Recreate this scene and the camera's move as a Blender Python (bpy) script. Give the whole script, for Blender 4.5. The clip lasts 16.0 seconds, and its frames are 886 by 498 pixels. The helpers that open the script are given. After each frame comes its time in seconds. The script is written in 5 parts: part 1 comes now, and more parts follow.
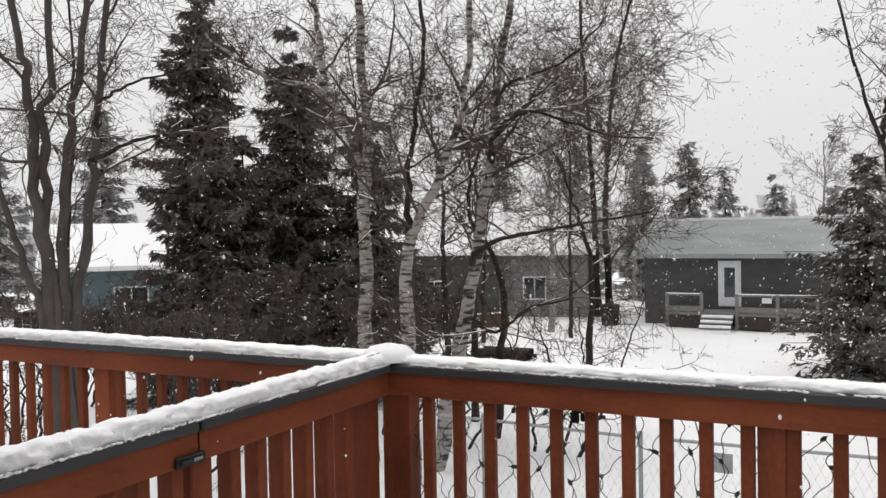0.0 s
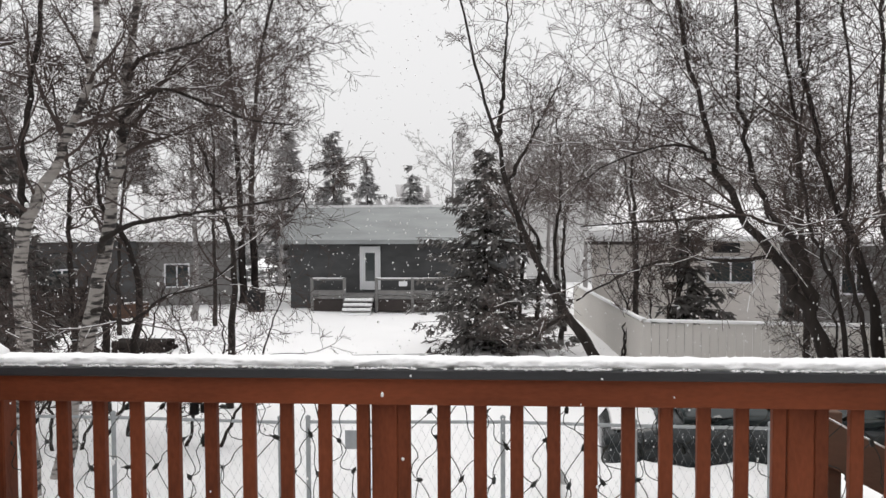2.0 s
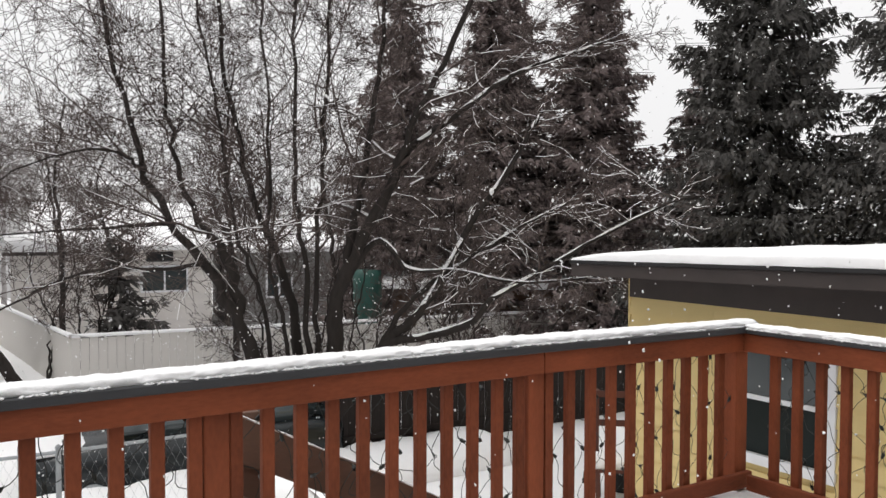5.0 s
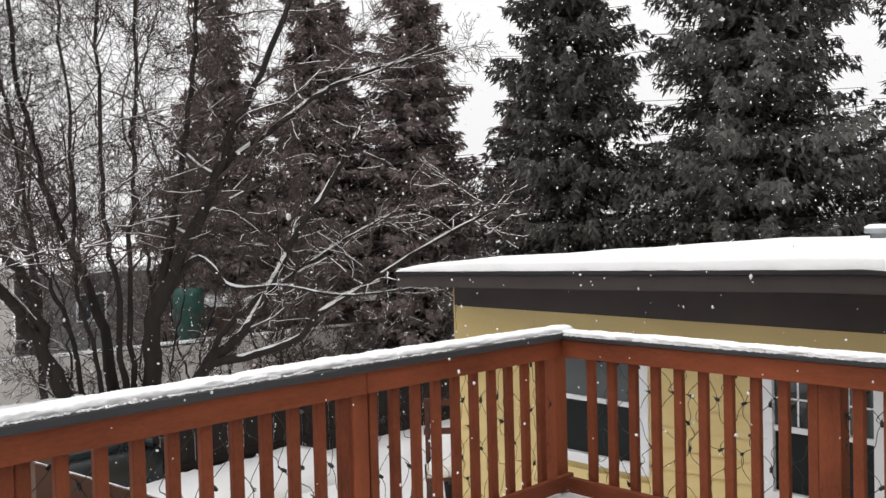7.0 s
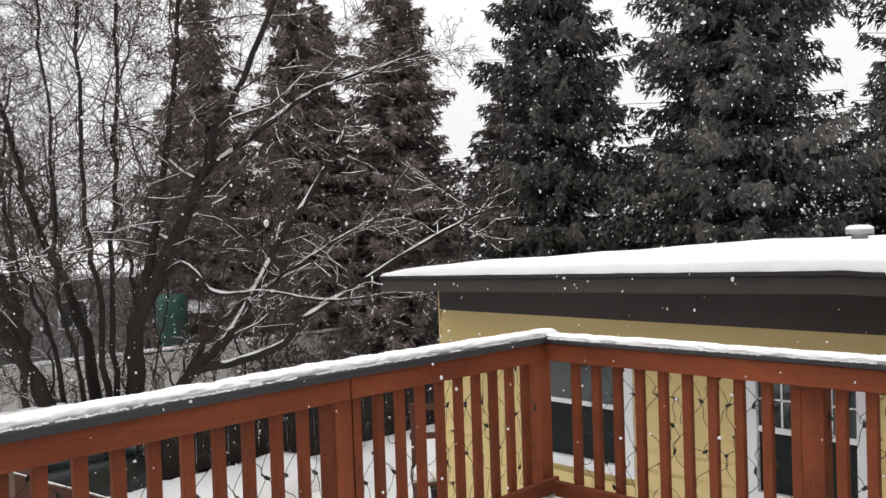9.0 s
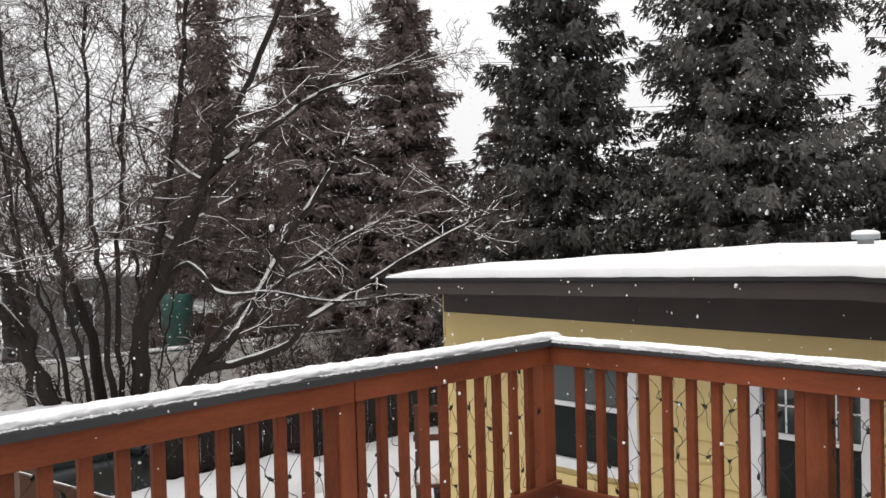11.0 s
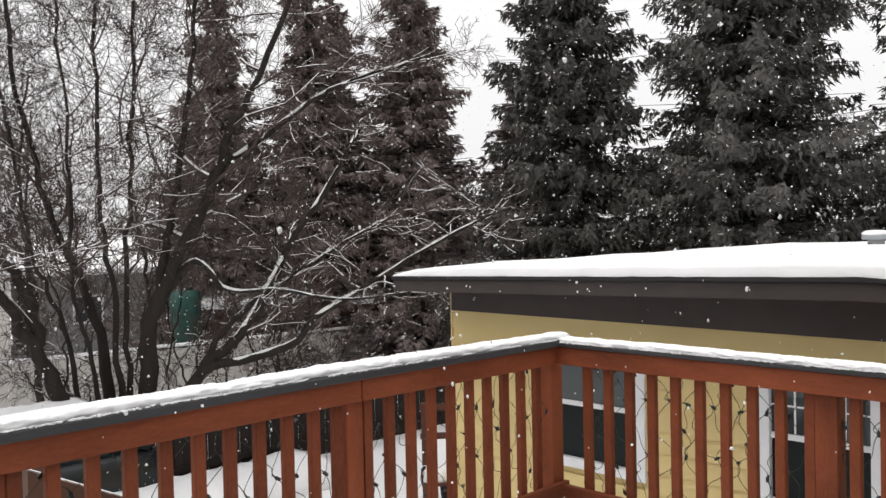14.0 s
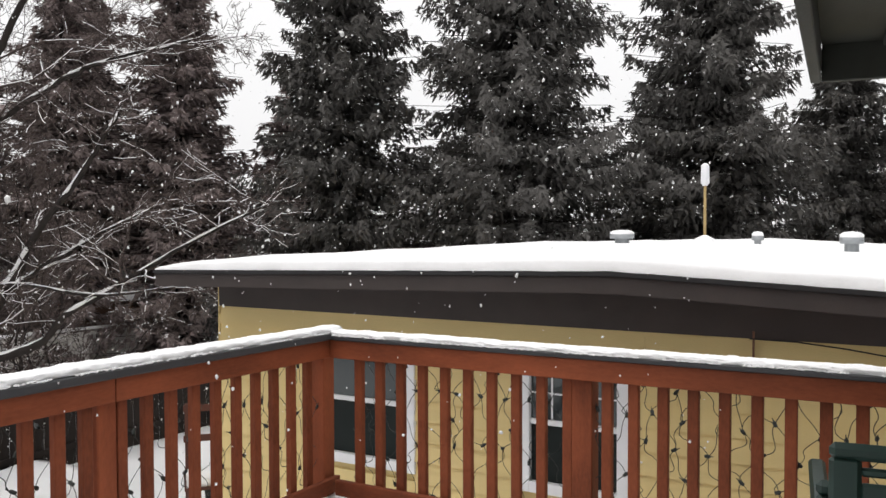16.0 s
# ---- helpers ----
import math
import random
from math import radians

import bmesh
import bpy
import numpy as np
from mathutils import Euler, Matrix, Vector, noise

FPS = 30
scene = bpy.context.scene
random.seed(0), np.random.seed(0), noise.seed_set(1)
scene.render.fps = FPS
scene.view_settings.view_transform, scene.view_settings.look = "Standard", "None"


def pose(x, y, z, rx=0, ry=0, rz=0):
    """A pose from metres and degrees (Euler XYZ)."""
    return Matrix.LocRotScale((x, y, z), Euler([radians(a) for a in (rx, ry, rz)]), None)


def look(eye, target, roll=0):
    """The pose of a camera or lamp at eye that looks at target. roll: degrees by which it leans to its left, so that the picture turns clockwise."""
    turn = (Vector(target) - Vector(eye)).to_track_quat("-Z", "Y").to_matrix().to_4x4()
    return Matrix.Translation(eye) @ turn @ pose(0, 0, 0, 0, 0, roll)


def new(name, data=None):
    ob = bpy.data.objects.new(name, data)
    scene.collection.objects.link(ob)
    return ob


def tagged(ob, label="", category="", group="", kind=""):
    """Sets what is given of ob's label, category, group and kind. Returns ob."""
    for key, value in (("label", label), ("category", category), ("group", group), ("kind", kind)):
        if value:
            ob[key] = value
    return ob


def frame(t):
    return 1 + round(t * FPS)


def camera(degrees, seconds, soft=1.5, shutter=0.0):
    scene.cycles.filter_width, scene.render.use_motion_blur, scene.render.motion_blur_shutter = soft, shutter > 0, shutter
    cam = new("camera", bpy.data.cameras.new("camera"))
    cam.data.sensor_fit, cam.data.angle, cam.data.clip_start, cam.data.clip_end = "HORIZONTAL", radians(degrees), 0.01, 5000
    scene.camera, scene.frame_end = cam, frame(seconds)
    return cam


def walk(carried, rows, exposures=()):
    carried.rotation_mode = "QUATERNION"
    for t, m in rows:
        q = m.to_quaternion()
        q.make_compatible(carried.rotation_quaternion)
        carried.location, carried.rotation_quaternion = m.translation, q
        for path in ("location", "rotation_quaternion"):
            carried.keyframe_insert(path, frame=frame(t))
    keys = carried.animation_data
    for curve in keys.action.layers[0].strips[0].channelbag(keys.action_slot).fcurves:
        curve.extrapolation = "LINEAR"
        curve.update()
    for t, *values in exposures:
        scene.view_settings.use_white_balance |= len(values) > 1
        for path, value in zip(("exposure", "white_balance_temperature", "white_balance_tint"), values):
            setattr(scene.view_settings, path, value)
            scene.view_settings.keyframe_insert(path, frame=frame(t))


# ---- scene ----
cam = camera(55.65, 16.0)
PATH = [
    (0.0, pose(0.001, -0.001, 1.664, 88.62, 1.04, 27.65)),
    (0.5, pose(0.017, 0.042, 1.660, 88.22, 0.64, 22.09)),
    (1.0, pose(0.036, 0.075, 1.654, 87.86, 0.50, 16.77)),
    (1.5, pose(0.058, 0.096, 1.652, 87.61, 0.05, 10.66)),
    (2.0, pose(0.093, 0.083, 1.657, 87.39, 0.29, 4.01)),
    (2.5, pose(0.119, 0.151, 1.650, 87.15, 0.24, -3.59)),
    (3.0, pose(0.141, 0.206, 1.639, 87.03, 0.14, -10.35)),
    (3.5, pose(0.148, 0.204, 1.633, 87.06, -0.46, -18.31)),
    (4.0, pose(0.185, 0.206, 1.637, 87.25, -0.70, -25.35)),
    (4.5, pose(0.202, 0.214, 1.640, 87.69, -0.38, -30.21)),
    (5.0, pose(0.221, 0.221, 1.639, 87.95, -0.11, -33.14)),
    (7.5, pose(0.346, 0.277, 1.672, 88.55, 1.81, -45.84)),
    (8.0, pose(0.350, 0.275, 1.672, 88.59, 1.97, -45.82)),
    (8.5, pose(0.349, 0.276, 1.670, 88.69, 1.98, -45.84)),
    (11.0, pose(0.342, 0.266, 1.679, 88.84, 1.55, -45.49)),
    (11.5, pose(0.350, 0.271, 1.669, 88.73, 1.49, -45.00)),
    (12.0, pose(0.353, 0.275, 1.670, 88.64, 1.46, -44.93)),
    (12.5, pose(0.342, 0.277, 1.669, 88.74, 1.45, -44.92)),
    (13.0, pose(0.353, 0.277, 1.673, 88.65, 1.61, -44.89)),
    (13.5, pose(0.346, 0.268, 1.674, 88.65, 1.59, -44.93)),
    (14.0, pose(0.350, 0.277, 1.690, 88.67, 1.29, -44.96)),
    (14.5, pose(0.362, 0.287, 1.684, 89.00, 0.86, -47.41)),
    (15.0, pose(0.395, 0.318, 1.681, 89.68, 0.42, -52.13)),
    (15.5, pose(0.404, 0.327, 1.654, 89.53, 0.17, -56.91)),
    (16.0, pose(0.421, 0.336, 1.654, 88.28, 0.17, -60.36)),
]
walk(cam, PATH, [(0.0, -0.06), (1.5, 0.0), (2.5, 0.02), (3.5, -0.02), (5.0, 0.14), (7.5, 0.2), (16.0, 0.2)])

# ---------------------------------------------------------------- light
world = bpy.data.worlds.new("overcast_sky")
scene.world = world
world.use_nodes = True
wn, wl = world.node_tree.nodes, world.node_tree.links
sky = wn.new("ShaderNodeTexSky")
sky.sky_type, sky.sun_disc = "NISHITA", False
sky.sun_elevation, sky.sun_rotation = radians(60), radians(-49)
grey = wn.new("ShaderNodeHueSaturation")
grey.inputs["Saturation"].default_value = 0.1
wl.new(sky.outputs[0], grey.inputs["Color"])
cloud = wn.new("ShaderNodeMix")
cloud.data_type = "RGBA"
cloud.inputs[0].default_value = 0.93
# overcast: brighter overhead than at the horizon
where, height, grade = wn.new("ShaderNodeTexCoord"), wn.new("ShaderNodeSeparateXYZ"), wn.new("ShaderNodeMix")
grade.data_type = "RGBA"
grade.inputs[6].default_value = (7.9, 7.85, 7.9, 1)
grade.inputs[7].default_value = (12.6, 12.5, 12.6, 1)
wl.new(where.outputs["Generated"], height.inputs[0])
wl.new(height.outputs["Z"], grade.inputs[0])
wl.new(grade.outputs[2], cloud.inputs[7])
wl.new(grey.outputs[0], cloud.inputs[6])
wl.new(cloud.outputs[2], wn["Background"].inputs[0])
wn["Background"].inputs[1].default_value = 0.1

sun = new("sun", bpy.data.lights.new("sun", "SUN"))
sun.data.energy, sun.data.angle, sun.data.color = 0.9, radians(30), (1.0, 0.96, 0.92)
sun.matrix_world = look((0, 0, 0), (0.35, -0.30, -0.87))


# ---------------------------------------------------------------- materials
def mat(name, color, rough=0.7, vary=0.25, scale=6.0, bump=0.15, fine=60.0, tint=None, stretch=(1, 1, 1), metal=0.0, per_object=0.0):
    m = bpy.data.materials.new(name)
    m.use_nodes = True
    n, l = m.node_tree.nodes, m.node_tree.links
    b = n["Principled BSDF"]
    b.inputs["Roughness"].default_value, b.inputs["Metallic"].default_value = rough, metal
    co = n.new("ShaderNodeTexCoord")
    mp = n.new("ShaderNodeMapping")
    mp.inputs["Scale"].default_value = stretch
    l.new(co.outputs["Object"], mp.inputs[0])
    big, small = n.new("ShaderNodeTexNoise"), n.new("ShaderNodeTexNoise")
    big.inputs["Scale"].default_value, small.inputs["Scale"].default_value = scale, fine
    big.inputs["Detail"].default_value = 5
    l.new(mp.outputs[0], big.inputs["Vector"])
    l.new(mp.outputs[0], small.inputs["Vector"])
    mix = n.new("ShaderNodeMix")
    mix.data_type = "RGBA"
    dark = tint or tuple(c * (1 - vary) for c in color)
    mix.inputs[6].default_value = (*dark, 1)
    mix.inputs[7].default_value = (*[min(1, c * (1 + 0.5 * vary)) for c in color], 1)
    add = n.new("ShaderNodeMath")
    add.operation = "MULTIPLY_ADD"
    add.inputs[1].default_value = 0.35
    l.new(small.outputs[0], add.inputs[0])
    ramp = n.new("ShaderNodeMath")
    ramp.operation = "MULTIPLY_ADD"
    ramp.inputs[1].default_value, ramp.inputs[2].default_value = 1.5, -0.40
    l.new(big.outputs[0], ramp.inputs[0])
    l.new(ramp.outputs[0], add.inputs[2])
    fac = add.outputs[0]
    if per_object:
        oi = n.new("ShaderNodeObjectInfo")
        k = n.new("ShaderNodeMath")
        k.operation = "MULTIPLY_ADD"
        k.inputs[1].default_value, k.inputs[2].default_value = per_object, 0.0
        l.new(oi.outputs["Random"], k.inputs[0])
        s = n.new("ShaderNodeMath")
        s.operation = "SUBTRACT"
        l.new(fac, s.inputs[0])
        l.new(k.outputs[0], s.inputs[1])
        fac = s.outputs[0]
    l.new(fac, mix.inputs[0])
    l.new(mix.outputs[2], b.inputs["Base Color"])
    bm = n.new("ShaderNodeBump")
    bm.inputs["Strength"].default_value, bm.inputs["Distance"].default_value = bump, 0.02
    l.new(fac, bm.inputs["Height"])
    l.new(bm.outputs[0], b.inputs["Normal"])
    return m


STAIN = mat("red_brown_deck_stain", (0.25, 0.066, 0.027), 0.65, 0.68, 4, 0.25, 90, stretch=(1, 1, 0.35), per_object=0.25)
STAIN_X = mat("red_brown_rail_stain", (0.245, 0.064, 0.026), 0.65, 0.65, 4, 0.25, 90, stretch=(0.3, 0.3, 1))
CAPM = mat("charcoal_composite_cap", (0.04, 0.041, 0.045), 0.5, 0.5, 3, 0.2, 80, stretch=(0.3, 0.3, 1))
SNOW = mat("fresh_snow", (0.9, 0.9, 0.905), 0.95, 0.03, 14, 0.3, 160)
GROUND_SNOW = mat("ground_snow", (0.9, 0.9, 0.905), 0.85, 0.04, 0.5, 0.35, 5)
BARK = mat("dark_wet_bark", (0.036, 0.03, 0.027), 0.85, 0.5, 9, 0.8, 60, stretch=(1, 1, 0.3))
GREY_BARK = mat("grey_birch_bark", (0.085, 0.074, 0.066), 0.85, 0.7, 5, 0.7, 50, stretch=(1, 1, 0.6))
TWIG = mat("grey_brown_twigs", (0.09, 0.07, 0.064), 0.85, 0.3, 2, 0.1, 20)
# lighter twig tone for trees farther off, imitating haze by colour
TWIG_MID = mat("haze_tinted_mid_twigs", (0.19, 0.165, 0.155), 0.85, 0.3, 2, 0.1, 20)
# far trunks and twigs carry the haze in their base colour
TWIG_FAR = mat("haze_tinted_far_twigs", (0.3, 0.285, 0.28), 0.9, 0.3, 2, 0.1, 20)
BIRCH = mat("peeling_birch_bark", (0.38, 0.352, 0.33), 0.75, 0.3, 5, 0.5, 30, stretch=(1, 1, 2))
bn, bl = BIRCH.node_tree.nodes, BIRCH.node_tree.links
scar, smap, sramp, smix = bn.new("ShaderNodeTexNoise"), bn.new("ShaderNodeMapping"), bn.new("ShaderNodeValToRGB"), bn.new("ShaderNodeMix")
smap.inputs["Scale"].default_value = (2.5, 2.5, 11)
scar.inputs["Scale"].default_value, scar.inputs["Detail"].default_value = 1.6, 6
sramp.color_ramp.elements[0].position, sramp.color_ramp.elements[1].position = 0.40, 0.52
smix.data_type = "RGBA"
smix.inputs[6].default_value = (0.03, 0.026, 0.025, 1)
bl.new(bn["Texture Coordinate"].outputs["Object"], smap.inputs[0])
bl.new(smap.outputs[0], scar.inputs["Vector"])
bl.new(scar.outputs[0], sramp.inputs[0])
bl.new(sramp.outputs[0], smix.inputs[0])
bl.new(bn["Mix"].outputs[2], smix.inputs[7])
bl.new(smix.outputs[2], bn["Principled BSDF"].inputs["Base Color"])
# these three needle tones are raised off near black, painting in the snowfall's veil
NEEDLE_ROW = mat("haze_lifted_brown_needles", (0.235, 0.19, 0.182), 0.8, 0.4, 1.5, 0.1, 30)
NEEDLE_MID = mat("haze_lifted_grey_green_needles", (0.155, 0.146, 0.14), 0.8, 0.4, 1.5, 0.1, 30)
NEEDLE = mat("dark_spruce_needles", (0.125, 0.119, 0.112), 0.75, 0.5, 1.5, 0.1, 30)
# near-white so the distant ring looks veiled; the haze is only this colour
WOODS_FAR = mat("haze_tinted_woods", (0.62, 0.61, 0.61), 0.9, 0.2, 0.2, 0.1, 2)
# snowfall haze over the far spruces is put into this needle colour
NEEDLE_FAR = mat("haze_tinted_spruce_needles", (0.36, 0.355, 0.355), 0.8, 0.3, 1.5, 0.1, 30)
YELLOW = mat("yellow_painted_siding", (0.68, 0.53, 0.24), 0.55, 0.12, 3, 0.2, 120, stretch=(1, 0.3, 1), per_object=0.1)
BROWN_TRIM = mat("dark_brown_trim", (0.045, 0.034, 0.031), 0.6, 0.3, 3, 0.15, 80)
DRIP = mat("black_roof_edge", (0.015, 0.014, 0.015), 0.55, 0.3, 5, 0.1, 80)
WHITE = mat("white_vinyl", (0.78, 0.79, 0.81), 0.4, 0.06, 4, 0.05, 60)
GREY_SIDING = mat("dark_grey_siding", (0.08, 0.082, 0.084), 0.75, 0.45, 1.2, 0.3, 14, stretch=(1, 1, 2.5))
GREY_ROOF = mat("thin_snow_on_shingles", (0.33, 0.345, 0.345), 0.85, 0.35, 0.9, 0.2, 12, stretch=(0.35, 1, 1))
GREY_WOOD = mat("weathered_grey_wood", (0.22, 0.215, 0.21), 0.8, 0.3, 5, 0.3, 40)
TEAL = mat("grey_teal_siding", (0.14, 0.19, 0.20), 0.7, 0.3, 2, 0.2, 30, stretch=(1, 1, 3))
# tan lightened beyond the siding's own tone to stand in for snowfall haze
TAN = mat("haze_paled_tan_siding", (0.7, 0.665, 0.63), 0.75, 0.2, 1, 0.2, 12, stretch=(1, 1, 3))
PALE_FENCE = mat("pale_board_fence", (0.6, 0.575, 0.54), 0.8, 0.12, 2, 0.15, 30, stretch=(2, 2, 0.3), per_object=0.05)
GALV = mat("galvanised_steel", (0.33, 0.35, 0.36), 0.45, 0.2, 10, 0.05, 60, metal=0.4)
WIRE = mat("dark_green_wire", (0.012, 0.017, 0.014), 0.5, 0.3, 10, 0.05, 60)
GREEN = mat("dark_green_plastic", (0.008, 0.03, 0.024), 0.35, 0.3, 6, 0.05, 60)
TARP = mat("green_tarp", (0.018, 0.08, 0.064), 0.6, 0.5, 4, 0.5, 20)
PAINT = mat("dark_car_paint", (0.016, 0.02, 0.022), 0.25, 0.3, 3, 0.03, 60)
RUBBER = mat("black_rubber", (0.014, 0.014, 0.015), 0.8, 0.3, 9, 0.1, 60)
OLD_WOOD = mat("weathered_brown_board", (0.13, 0.07, 0.045), 0.8, 0.4, 4, 0.4, 50, stretch=(0.4, 1, 1))
DARK_BOARD = mat("near_black_board", (0.03, 0.024, 0.022), 0.8, 0.4, 4, 0.4, 50, stretch=(1, 1, 0.3), per_object=0.2)
RED_WOOD = mat("red_brown_bench_wood", (0.1, 0.034, 0.022), 0.7, 0.4, 4, 0.3, 50)
DARK_ROOM = mat("dim_interior", (0.02, 0.022, 0.024), 0.9, 0.2, 2, 0.0, 10)
HOUSE = mat("own_house_siding", (0.35, 0.34, 0.28), 0.7, 0.15, 2, 0.2, 40)
SOFFIT = mat("olive_grey_soffit", (0.03, 0.033, 0.027), 0.7, 0.25, 3, 0.2, 50, stretch=(1, 4, 1))
# grey walls lightened towards the sky to paint in the haze
BUILDING = mat("haze_paled_far_building", (0.6, 0.595, 0.59), 0.8, 0.1, 0.3, 0.1, 3)
POLE_WOOD = mat("yellowed_pole_wood", (0.42, 0.30, 0.13), 0.7, 0.3, 6, 0.2, 40)
RUST = mat("rusty_brown", (0.16, 0.07, 0.04), 0.7, 0.4, 6, 0.2, 40)

for m in (SNOW, GROUND_SNOW, BARK, TWIG, NEEDLE, NEEDLE_MID, NEEDLE_ROW, DARK_BOARD, STAIN, STAIN_X):
    m.node_tree.nodes["Principled BSDF"].inputs["Specular IOR Level"].default_value = 0.2

GLASS = bpy.data.materials.new("window_glass")
GLASS.use_nodes = True
SCREEN = mat("dark_insect_screen", (0.016, 0.021, 0.02), 0.6, 0.3, 2, 0.05, 300)
SCREEN.node_tree.nodes["Principled BSDF"].inputs["Specular IOR Level"].default_value = 0.15
g = GLASS.node_tree.nodes["Principled BSDF"]
g.inputs["Base Color"].default_value = (0.035, 0.045, 0.047, 1)
g.inputs["Roughness"].default_value = 0.06
g.inputs["Specular IOR Level"].default_value = 0.7


# ---------------------------------------------------------------- mesh helpers
def mesh_np(name, verts, faces, smooth=False):
    """verts N x 3, faces M x k."""
    me = bpy.data.meshes.new(name)
    verts, faces = np.asarray(verts, np.float32), np.asarray(faces, np.int32)
    k = faces.shape[1]
    me.vertices.add(len(verts))
    me.vertices.foreach_set("co", verts.ravel())
    me.loops.add(faces.size)
    me.loops.foreach_set("vertex_index", faces.ravel())
    me.polygons.add(len(faces))
    me.polygons.foreach_set("loop_start", np.arange(0, faces.size, k, dtype=np.int32))
    me.polygons.foreach_set("loop_total", np.full(len(faces), k, np.int32))
    me.polygons.foreach_set("use_smooth", np.full(len(faces), smooth, bool))
    me.update(calc_edges=True)
    return me


def thing(name, label, category, group="", kind="", at=(0, 0, 0), turn=0.0):
    ob = new(name)
    ob.matrix_world = pose(*at, 0, 0, turn)
    return tagged(ob, label, category, group, kind)


def put(name, me, material, parent=None, label="", at=None):
    ob = new(name, me)
    if not me.materials:
        me.materials.append(material)
    if parent is not None:
        ob.parent = parent
    if at is not None:
        ob.location = at
    if label:
        ob["label"] = label
    return ob


def boxes_mesh(name, boxes, bevel=0.004):
    """One mesh of bevelled boxes, each (x0, y0, z0, x1, y1, z1)."""
    bm = bmesh.new()
    for x0, y0, z0, x1, y1, z1 in boxes:
        m = Matrix.Translation(((x0 + x1) / 2, (y0 + y1) / 2, (z0 + z1) / 2)) @ Matrix.Diagonal((abs(x1 - x0), abs(y1 - y0), abs(z1 - z0), 1))
        bmesh.ops.create_cube(bm, size=1, matrix=m)
    if bevel:
        bmesh.ops.bevel(bm, geom=bm.edges[:], offset=bevel, segments=1, affect="EDGES")
    me = bpy.data.meshes.new(name)
    bm.to_mesh(me)
    bm.free()
    return me


def box(name, b, material, parent=None, label="", bevel=0.004):
    return put(name, boxes_mesh(name, [b], bevel), material, parent, label)


def tubes(p0, p1, r0, r1, sides):
    """Separate tapered tubes as arrays of vertices and quads."""
    p0, p1 = np.asarray(p0, float), np.asarray(p1, float)
    r0, r1 = np.asarray(r0, float), np.asarray(r1, float)
    d = p1 - p0
    d /= np.maximum(np.linalg.norm(d, axis=1, keepdims=True), 1e-9)
    up = np.where(np.abs(d[:, 2:3]) > 0.9, [[1.0, 0, 0]], [[0, 0, 1.0]])
    u = np.cross(up, d)
    u /= np.linalg.norm(u, axis=1, keepdims=True)
    v = np.cross(d, u)
    a = np.arange(sides) * 2 * np.pi / sides
    ring = u[:, None, :] * np.cos(a)[None, :, None] + v[:, None, :] * np.sin(a)[None, :, None]
    lo = p0[:, None, :] + ring * r0[:, None, None]
    hi = p1[:, None, :] + ring * r1[:, None, None]
    verts = np.concatenate([lo, hi], 1).reshape(-1, 3)
    base = (np.arange(len(p0)) * 2 * sides)[:, None, None]
    k = np.arange(sides)
    quad = np.stack([k, (k + 1) % sides, (k + 1) % sides + sides, k + sides], 1)[None]
    return verts, (base + quad).reshape(-1, 4)


def sweep(name, pts, radii, sides=10):
    """One connected tube along a line, smooth."""
    pts = np.asarray(pts, float)
    t = np.gradient(pts, axis=0)
    t /= np.linalg.norm(t, axis=1, keepdims=True)
    ref = np.array([1.0, 0, 0]) if abs(t[0, 2]) > 0.7 else np.array([0, 0, 1.0])
    u = np.cross(t, ref)
    u /= np.linalg.norm(u, axis=1, keepdims=True)
    v = np.cross(t, u)
    a = np.arange(sides) * 2 * np.pi / sides
    ring = u[:, None] * np.cos(a)[None, :, None] + v[:, None] * np.sin(a)[None, :, None]
    vs = (pts[:, None] + ring * np.asarray(radii)[:, None, None]).reshape(-1, 3)
    k = np.arange(sides)
    n = len(pts)
    f = np.concatenate([np.stack([i * sides + k, i * sides + (k + 1) % sides, (i + 1) * sides + (k + 1) % sides, (i + 1) * sides + k], 1) for i in range(n - 1)])
    return mesh_np(name, vs, f, True)


def drape(name, length, width, height, seed, along="x", nx=0, lumps=0.014):
    """A rounded bank of snow with an uneven edge, from the origin along one axis."""
    rnd = np.random.RandomState(seed)
    nx = nx or max(8, int(length / 0.0105))
    ring = [(-0.5, -0.006), (-0.52, 0.35), (-0.46, 0.72), (-0.3, 0.94), (0, 1.0), (0.3, 0.94), (0.46, 0.72), (0.52, 0.35), (0.5, -0.006)]
    prof = [ring[0]]
    for p, q in zip(ring, ring[1:]):
        prof += [((p[0] + q[0]) / 2, (p[1] + q[1]) / 2), q]
    last = len(prof) - 1
    vs = []
    for i in range(nx + 1):
        s = length * i / nx
        wob = noise.noise((s * 1.3, seed, 0)) * 0.22 + noise.noise((s * 6, seed, 4)) * 0.12
        for j, (a, b) in enumerate(prof):
            e = noise.noise((s * 14, j * 0.45, seed)) * lumps * 0.8 + noise.noise((s * 60, j * 1.1, seed)) * lumps * 0.45 + rnd.normal(0, lumps * 0.07)
            edge = 1 if abs(a) > 0.4 else 0.35
            y = a * width + e * edge * (1 if a > 0 else -1)
            z = max(0.0 if j in (0, last) else 0.003, b * height * (1 + wob) + e * 0.45) - (0.006 if j in (0, last) else 0)
            vs.append((s, y, z) if along == "x" else (y, s, z))
    m = len(prof)
    f = [(i * m + j, i * m + j + 1, (i + 1) * m + j + 1, (i + 1) * m + j) for i in range(nx) for j in range(m - 1)]
    me = mesh_np(name, vs, f, True)
    bm = bmesh.new()
    bm.from_mesh(me)
    bmesh.ops.holes_fill(bm, edges=[e for e in bm.edges if e.is_boundary], sides=0)
    bmesh.ops.recalc_face_normals(bm, faces=bm.faces)
    bm.to_mesh(me)
    bm.free()
    return me


